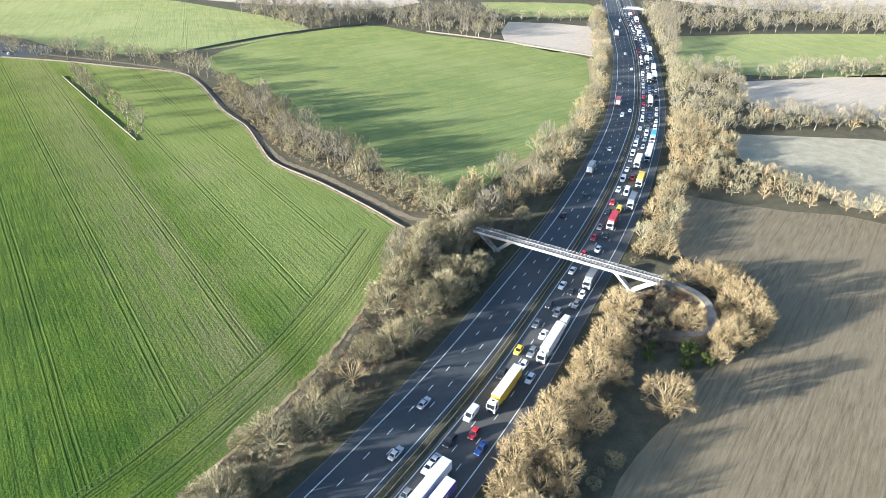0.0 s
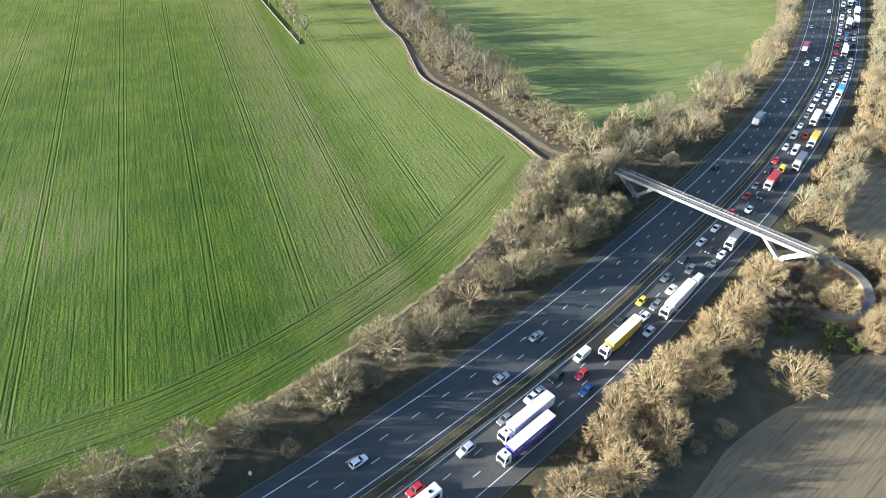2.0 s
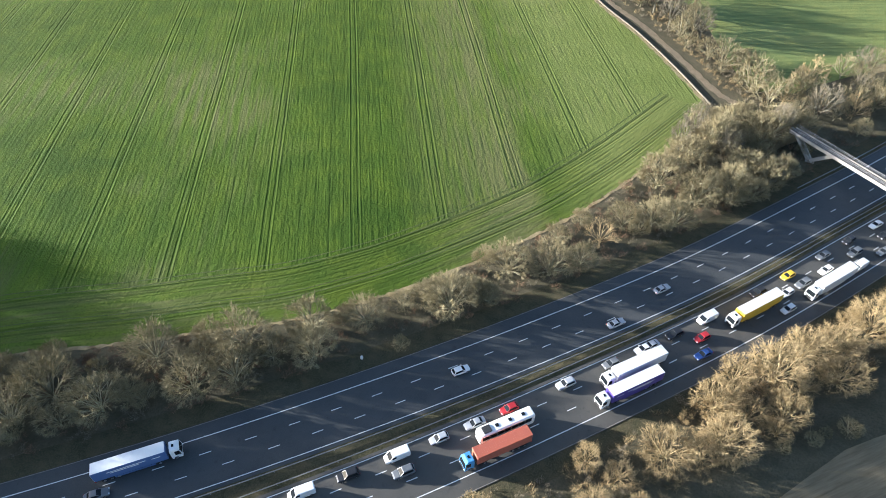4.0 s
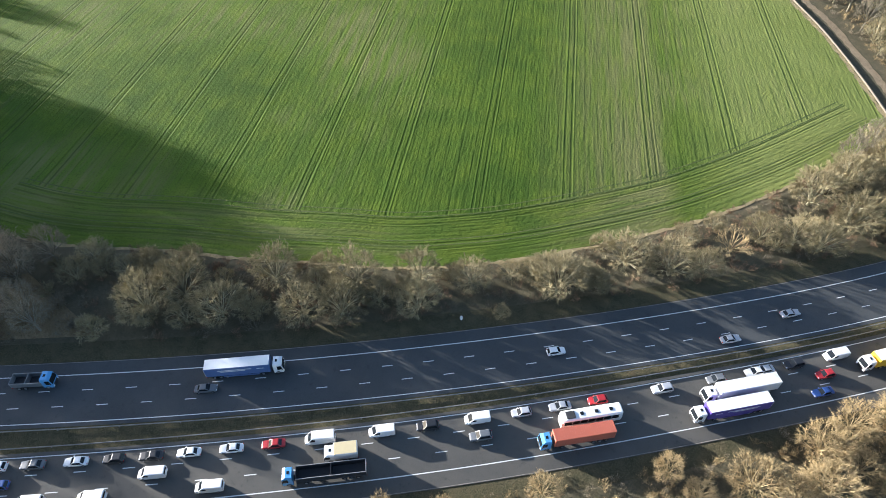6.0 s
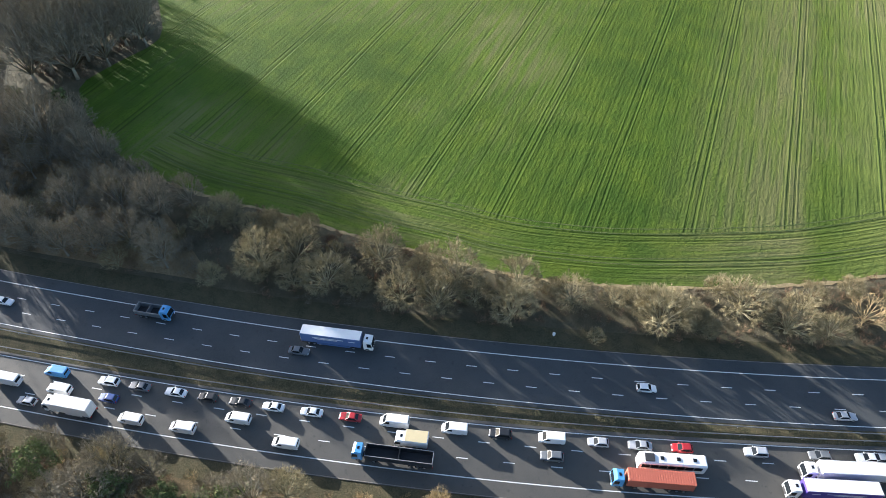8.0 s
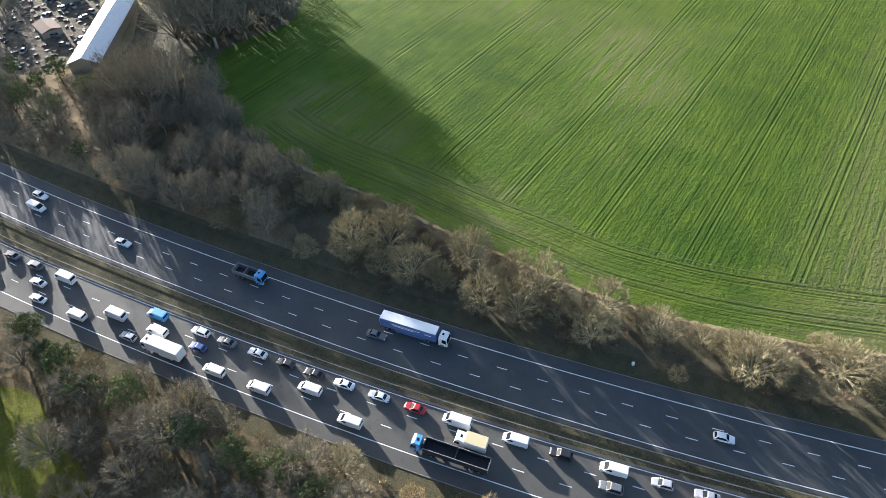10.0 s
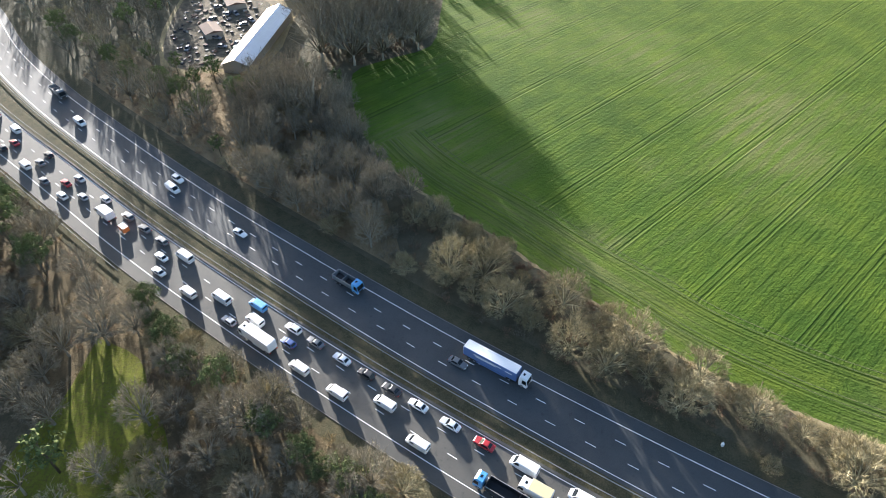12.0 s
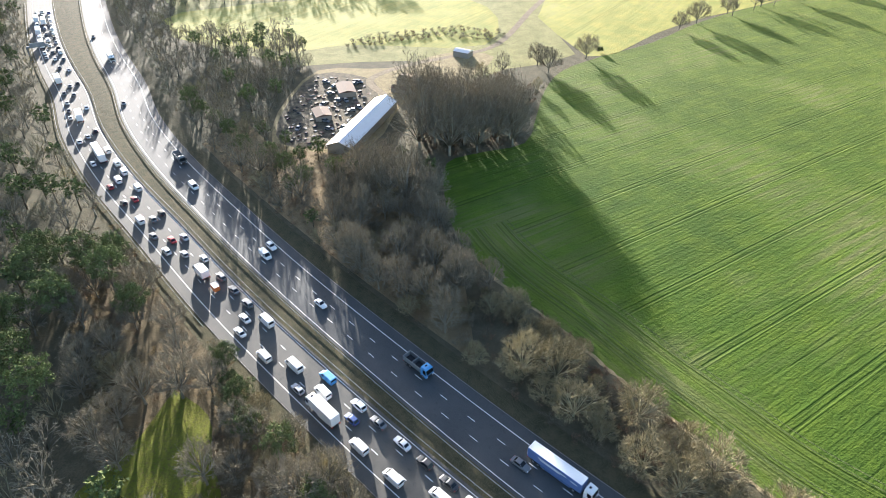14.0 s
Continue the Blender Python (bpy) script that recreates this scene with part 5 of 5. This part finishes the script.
for side, rows in ((-1, QUEUE), (1, FLOW)):
    for entry in rows.replace("\n", ";").split(";"):
        if entry.strip():
            kind, colour, lane, s = entry.split()
            drive(side, kind, colour, int(lane), float(s))
for x, y, a, colour in ((-327, 479, 40, "white"), (-334, 484, 40, "grey"), (-340, 490, 45, "silver"), (-322, 500, 130, "black"), (-330, 505, 130, "white")):
    copy_thing(STOCK[("hatch", colour, False)] if ("hatch", colour, False) in STOCK else STOCK[("saloon", "silver", False)], pose(x, y, 0.115, 0, 0, a))
# the tail of the queue, towards the horizon
jam = random.Random(11)
for lane in (1, 2, 3):
    for lo, hi in ((20, 352 if lane == 3 else 490), (1042, 1150)):
        s = lo + jam.uniform(0, 8)
        while s < hi:
            kind = jam.choice(["hatch", "saloon", "suv", "saloon", "hatch", "van", "van", "lorry" if lane > 1 else "suv"])
            if not any(abs(s - q) < 9 for q in ((460, 448, 430) if lane == 2 else ())):
                drive(-1, kind, "white" if kind in ("van", "lorry") else jam.choice(["white", "white", "silver", "grey", "black", "blue", "red", "silver"]), lane, s)
            s += jam.uniform(8, 14) + (7 if kind == "lorry" else 0)


# ============ footbridge ============
bridge = thing("footbridge", "pale concrete footbridge with mesh parapets over the motorway", "footbridge")
BA, BB = Vector((11.5, 197.0, 6.2)), Vector((68.6, 162.5, 6.2))
bt = (BB - BA).normalized()
bn = Vector((-bt.y, bt.x, 0))
L = (BB - BA).length
part("deck", beam(BA - Vector((0, 0, 0.35)), BB - Vector((0, 0, 0.35)), 2.9, 0.7), M_CONCRETE, bridge)
part("walkway", beam(BA + Vector((0, 0, 0.03)), BB + Vector((0, 0, 0.03)), 2.1, 0.06), M_DECK, bridge, "dark worn walking surface")
for s in (-1, 1):
    o = bn * s * 1.42
    part("edge_beam", beam(BA + o + Vector((0, 0, 0.02)), BB + o + Vector((0, 0, 0.02)), 0.28, 0.5), M_CONCRETE, bridge)
    rail = part("parapet", join(beam(BA + o + Vector((0, 0, 1.3)), BB + o + Vector((0, 0, 1.3)), 0.09, 0.1),
                                beam(BA + o + Vector((0, 0, 0.85)), BB + o + Vector((0, 0, 0.85)), 0.05, 0.06)), M_STEEL, bridge, "galvanised parapet rail")
    n = int(L / 1.5)
    post = mesh("post", *box(-0.05, 0.05, -0.05, 0.05, 0, 1.3), M_STEEL)
    for i in range(n + 1):
        ob = new("post", post)
        ob.location = BA + bt * L * i / n + o
        ob.parent = rail
    bars = [beam(BA + bt * (0.25 + 0.5 * i) + o + Vector((0, 0, 0.2)), BA + bt * (0.25 + 0.5 * i) + o + Vector((0, 0, 1.2)), 0.03) for i in range(int(L / 0.5))]
    tagged(part("infill_bars", join(*bars), M_STEEL, rail), kind="stuff")
for end, sgn in ((BB, -1), (BA, 1)):
    foot = end + bt * sgn * 9.0
    foot.z = 0.0
    for s in (-1, 1):
        part("leg", beam(foot + bn * s * 0.5, end + bt * sgn * 15.0 + bn * s * 0.7 - Vector((0, 0, 0.6)), 0.5, 0.9), M_CONCRETE, bridge)
        part("leg", beam(foot + bn * s * 0.5, end + bt * sgn * 2.0 + bn * s * 0.7 - Vector((0, 0, 0.6)), 0.5, 0.9), M_CONCRETE, bridge)
    part("footing", box(foot.x - 1.3, foot.x + 1.3, foot.y - 1.3, foot.y + 1.3, -0.2, 0.4, 0.1), M_CONCRETE, bridge)


def mound(name, a, b, top, w0, w1, label):
    """An earth ramp from height top at a down to the ground at b."""
    a, b = Vector(a), Vector(b)
    t = (b - a).normalized()
    n = Vector((-t.y, t.x))
    v = []
    for i in range(9):
        k = i / 8
        p = a.lerp(b, k)
        h = top * (1 - k) ** 1.2
        for x, z in ((-w1 * (1 - k * 0.5), 0), (-w0, h), (w0, h), (w1 * (1 - k * 0.5), 0)):
            q = p + n * x
            v.append((q.x, q.y, z if z or x < -w0 or x > w0 else 0.02))
    f = [(4 * i + j, 4 * i + 4 + j, 4 * i + 5 + j, 4 * i + 1 + j) for i in range(8) for j in range(3)]
    f = [q[::-1] for q in f] + [(0, 1, 2, 3)]
    return tagged(part(name, (v, f), M_LITTER), label, "embankment", kind="structure")


mound("embankment", BB.xy, (BB + bt * 20).xy, 6.0, 2.0, 9.0, "brown scrubby embankment under the footbridge ramp")
mound("embankment", BA.xy, (BA - bt * 24).xy, 6.0, 2.0, 9.0, "brown scrubby embankment at the footbridge's end")

# ramp path curling down from the bridge
ramp_line = rom([(68.6, 162.5, 6.25), (74, 161, 6.0), (79, 157, 5.0), (80.5, 151, 3.6), (78, 145, 2.2), (72, 143, 1.2), (64, 145, 0.3)], 6)
rv = []
for i, p in enumerate(ramp_line):
    t = Vector(ramp_line[min(i + 1, len(ramp_line) - 1)] - ramp_line[max(i - 1, 0)])
    n = Vector((-t.y, t.x, 0)).normalized() * 1.3
    rv += [Vector(p) - n, Vector(p) + n, Vector((p[0], p[1], 0)) - n * 2.4, Vector((p[0], p[1], 0)) + n * 2.4]
k = len(ramp_line)
ramp = tagged(part("ramp_path", (rv, [(4 * i, 4 * i + 4, 4 * i + 5, 4 * i + 1) for i in range(k - 1)][::-1]), M_PATH), "pale worn tarmac ramp curling down from the footbridge", "path", kind="structure")
part("ramp_bank", ([v - Vector((0, 0, 0.01)) for v in rv], [(4 * i + 2, 4 * i + 6, 4 * i + 4, 4 * i) for i in range(k - 1)] + [(4 * i + 1, 4 * i + 5, 4 * i + 7, 4 * i + 3) for i in range(k - 1)]),
     M_LITTER, ramp, "earth bank under the ramp")


# ============ barriers, signs, gantry ============
def barrier(side, off, s0, s1, label, broken=None):
    ob = thing("crash_barrier", label, "crash barrier")
    ss = np.arange(s0, s1, 6.0)
    rail = [beam(side_point(side, a, off, 0.72), side_point(side, b, off, 0.72), 0.08, 0.32) for a, b in zip(ss, ss[1:])]
    part("rail", join(*rail), M_STEEL, ob)
    post = mesh("post", *box(-0.06, 0.06, -0.06, 0.06, 0, 0.75), M_STEEL)
    near = [s for s in ss if 480 < s < 980]
    for s in near[::2]:
        p = new("post", post)
        p.location = side_point(side, s, off)
        p.parent = ob
    return ob


barrier(1, -1.7, -200, 1180, "grey steel crash barrier along the central reserve")
barrier(-1, -1.7, -200, 1180, "grey steel crash barrier along the central reserve")
barrier(-1, 15.2, 795, 1180, "pale steel crash barrier along the hard shoulder")
barrier(1, 15.0, 430, 520, "grey steel crash barrier beside the footbridge")


def gantry(side, s, span, label, board):
    ob = thing("sign_gantry", label, "sign gantry")
    a, b = side_point(side, s, span[0]), side_point(side, s, span[1])
    for p in (a, b)[board:]:
        part("post", beam(p, p + Vector((0, 0, 7.5)), 0.4), M_STEEL, ob)
    up = Vector((0, 0, 7.3))
    part("beam", beam(a + up, b + up, 0.8, 0.9), PAINT["white"] if not board else M_STEEL, ob)
    part("sign_board", beam(a.lerp(b, 0.15) + up + Vector((0, 0, 0.6)), a.lerp(b, 0.85) + up + Vector((0, 0, 0.6)), 0.3, 2.4), M_STEEL, ob)
    return ob


gantry(-1, 35, (-1.5, 16.5), "white steel sign gantry over the queue", 0)
gantry(-1, 1050, (6.0, 16.5), "grey cantilever sign gantry over the hard shoulder", 1)


# ============ farm: barn, yard clutter, walls ============
barn = thing("barn", "long barn with a bright ribbed metal roof", "barn")
c0, c1 = Vector((-220, -56, 0)), Vector((-268, -44, 0))
ax = (c1 - c0).normalized()
cn = Vector((-ax.y, ax.x, 0))
BL = (c1 - c0).length


def at(u, v, z):
    return c0 + ax * u + cn * v + Vector((0, 0, z))


for v0 in (-5, 5):
    part("wall", beam(at(0, v0, 1.9), at(BL, v0, 1.9), 0.25, 3.8), M_BLOCK, barn)
for u in (0.12, BL - 0.12):
    part("gable", ([at(u, -5, 0), at(u, 5, 0), at(u, 5, 3.8), at(u, 0, 5.6), at(u, -5, 3.8)], [(0, 1, 2, 3, 4)]), M_BLOCK, barn)
ribs = int(BL / 1.0)
for s in (-1, 1):
    roof = part("roof", slab([at(-0.4, s * 5.5, 3.62), at(BL + 0.4, s * 5.5, 3.62), at(BL + 0.4, 0, 5.75), at(-0.4, 0, 5.75)][::s], 0.06), M_ROOFING, barn, "ribbed metal roof slope")
    lines = [beam(at(-0.3 + i * (BL + 0.6) / ribs, s * 5.5, 3.72), at(-0.3 + i * (BL + 0.6) / ribs, 0, 5.85), 0.08, 0.06) for i in range(ribs + 1)]
    tagged(part("roof_ribs", join(*lines), M_ROOFING, roof), kind="stuff")


def shed(x, y, w, d, h, yaw, label, mat):
    ob = thing("shed", label, "shed", "sheds in the yard")
    ob.matrix_basis = pose(x, y, 0, 0, 0, yaw)
    part("wall", box(-w / 2, w / 2, -d / 2, d / 2, 0, h), M_BLOCK, ob)
    part("roof", loft([[(-w / 2 - 0.2, -d / 2 - 0.2, h), (w / 2 + 0.2, -d / 2 - 0.2, h), (w / 2 + 0.2, d / 2 + 0.2, h), (-w / 2 - 0.2, d / 2 + 0.2, h)],
                       [(-w / 2 - 0.2, -0.1, h + 0.9), (w / 2 + 0.2, -0.1, h + 0.9), (w / 2 + 0.2, 0.1, h + 0.9), (-w / 2 - 0.2, 0.1, h + 0.9)]]), mat, ob)
    return ob


shed(-298, -36, 12, 7, 2.6, 70, "low shed with a rusty brown roof", M_RUST)
shed(-286, -39, 10, 4, 2.2, 70, "low shed with a weathered rusty roof", M_RUST)
shed(-284, -66, 13, 8, 2.4, 20, "low dark-roofed yard shed", M_RUST)
shed(-255, -71, 10, 7, 2.4, 25, "dark rusty yard shed", M_RUST)
shed(-340, -12, 9, 6, 3.0, 65, "farmhouse outbuilding with a bright roof", M_ROOFING)
junk = random.Random(5)
for p in scatter([(-226, -60), (-230, -80), (-258, -88), (-304, -84), (-300, -62), (-280, -52)], 2.5, 50, 135):
    k = junk.choice(["pile", "pile", "pile", "pile", "pile", "pile", "pile", "car"])
    a = junk.uniform(0, 360)
    if k == "car":
        m = pose(*p, 0.065, 0, 0, a)
        copy_thing(STOCK[("hatch", junk.choice(["silver", "grey", "grey"]), False)], m)
    else:
        w, d, h = junk.uniform(0.5, 1.7), junk.uniform(0.4, 1.5), junk.uniform(0.2, 0.9)
        bits = [box(junk.uniform(-w, 0), junk.uniform(0.1, w), junk.uniform(-d, 0), junk.uniform(0.1, d), 0, h * junk.uniform(0.3, 1), 0.08) for _ in range(3)]
        ob = thing("scrap_heap", "untidy heap of scrap in the muddy yard", "scrap heap", "scrap heaps in the yard")
        for bit in bits:
            part("scrap_piece", bit, junk.choice([M_RUST, M_CHASSIS, M_RUST, M_BLOCK, M_CHASSIS, M_CHASSIS]), ob)
        ob.matrix_basis = pose(*p, 0.06, 0, 0, a)


def wall_line(points, h, label):
    p = rom(points, 5)
    bits = [beam((*a, h / 2), (*b, h / 2), 0.4, h) for a, b in zip(p, p[1:])]
    return tagged(part("stone_wall", join(*bits), M_STONE), label, "stone wall", kind="structure")


wall_line(inset(TRACK_EDGE, -1.6), 0.6, "weathered pale drystone wall beside the lane")
wall_line([(-205, 476), (-165, 520), (-128, 552), (-70, 588)], 1.4, "dark drystone field wall with shaded face")
wall_line([(-14, 556), (44, 522), (112, 470)], 1.1, "pale drystone wall at the wood's edge")
wall_line([(-156, 301), (-200, 353), (-255, 419)], 0.7, "drystone wall under the field hedge")

# a little white roadside marker box
marker = tagged(part("marker_post", box(-0.25, 0.25, -0.25, 0.25, 0, 0.9, 0.05), PAINT["white"]), "small white roadside cabinet on the verge", "cabinet")
marker.location = side_point(1, 652, 17.5)
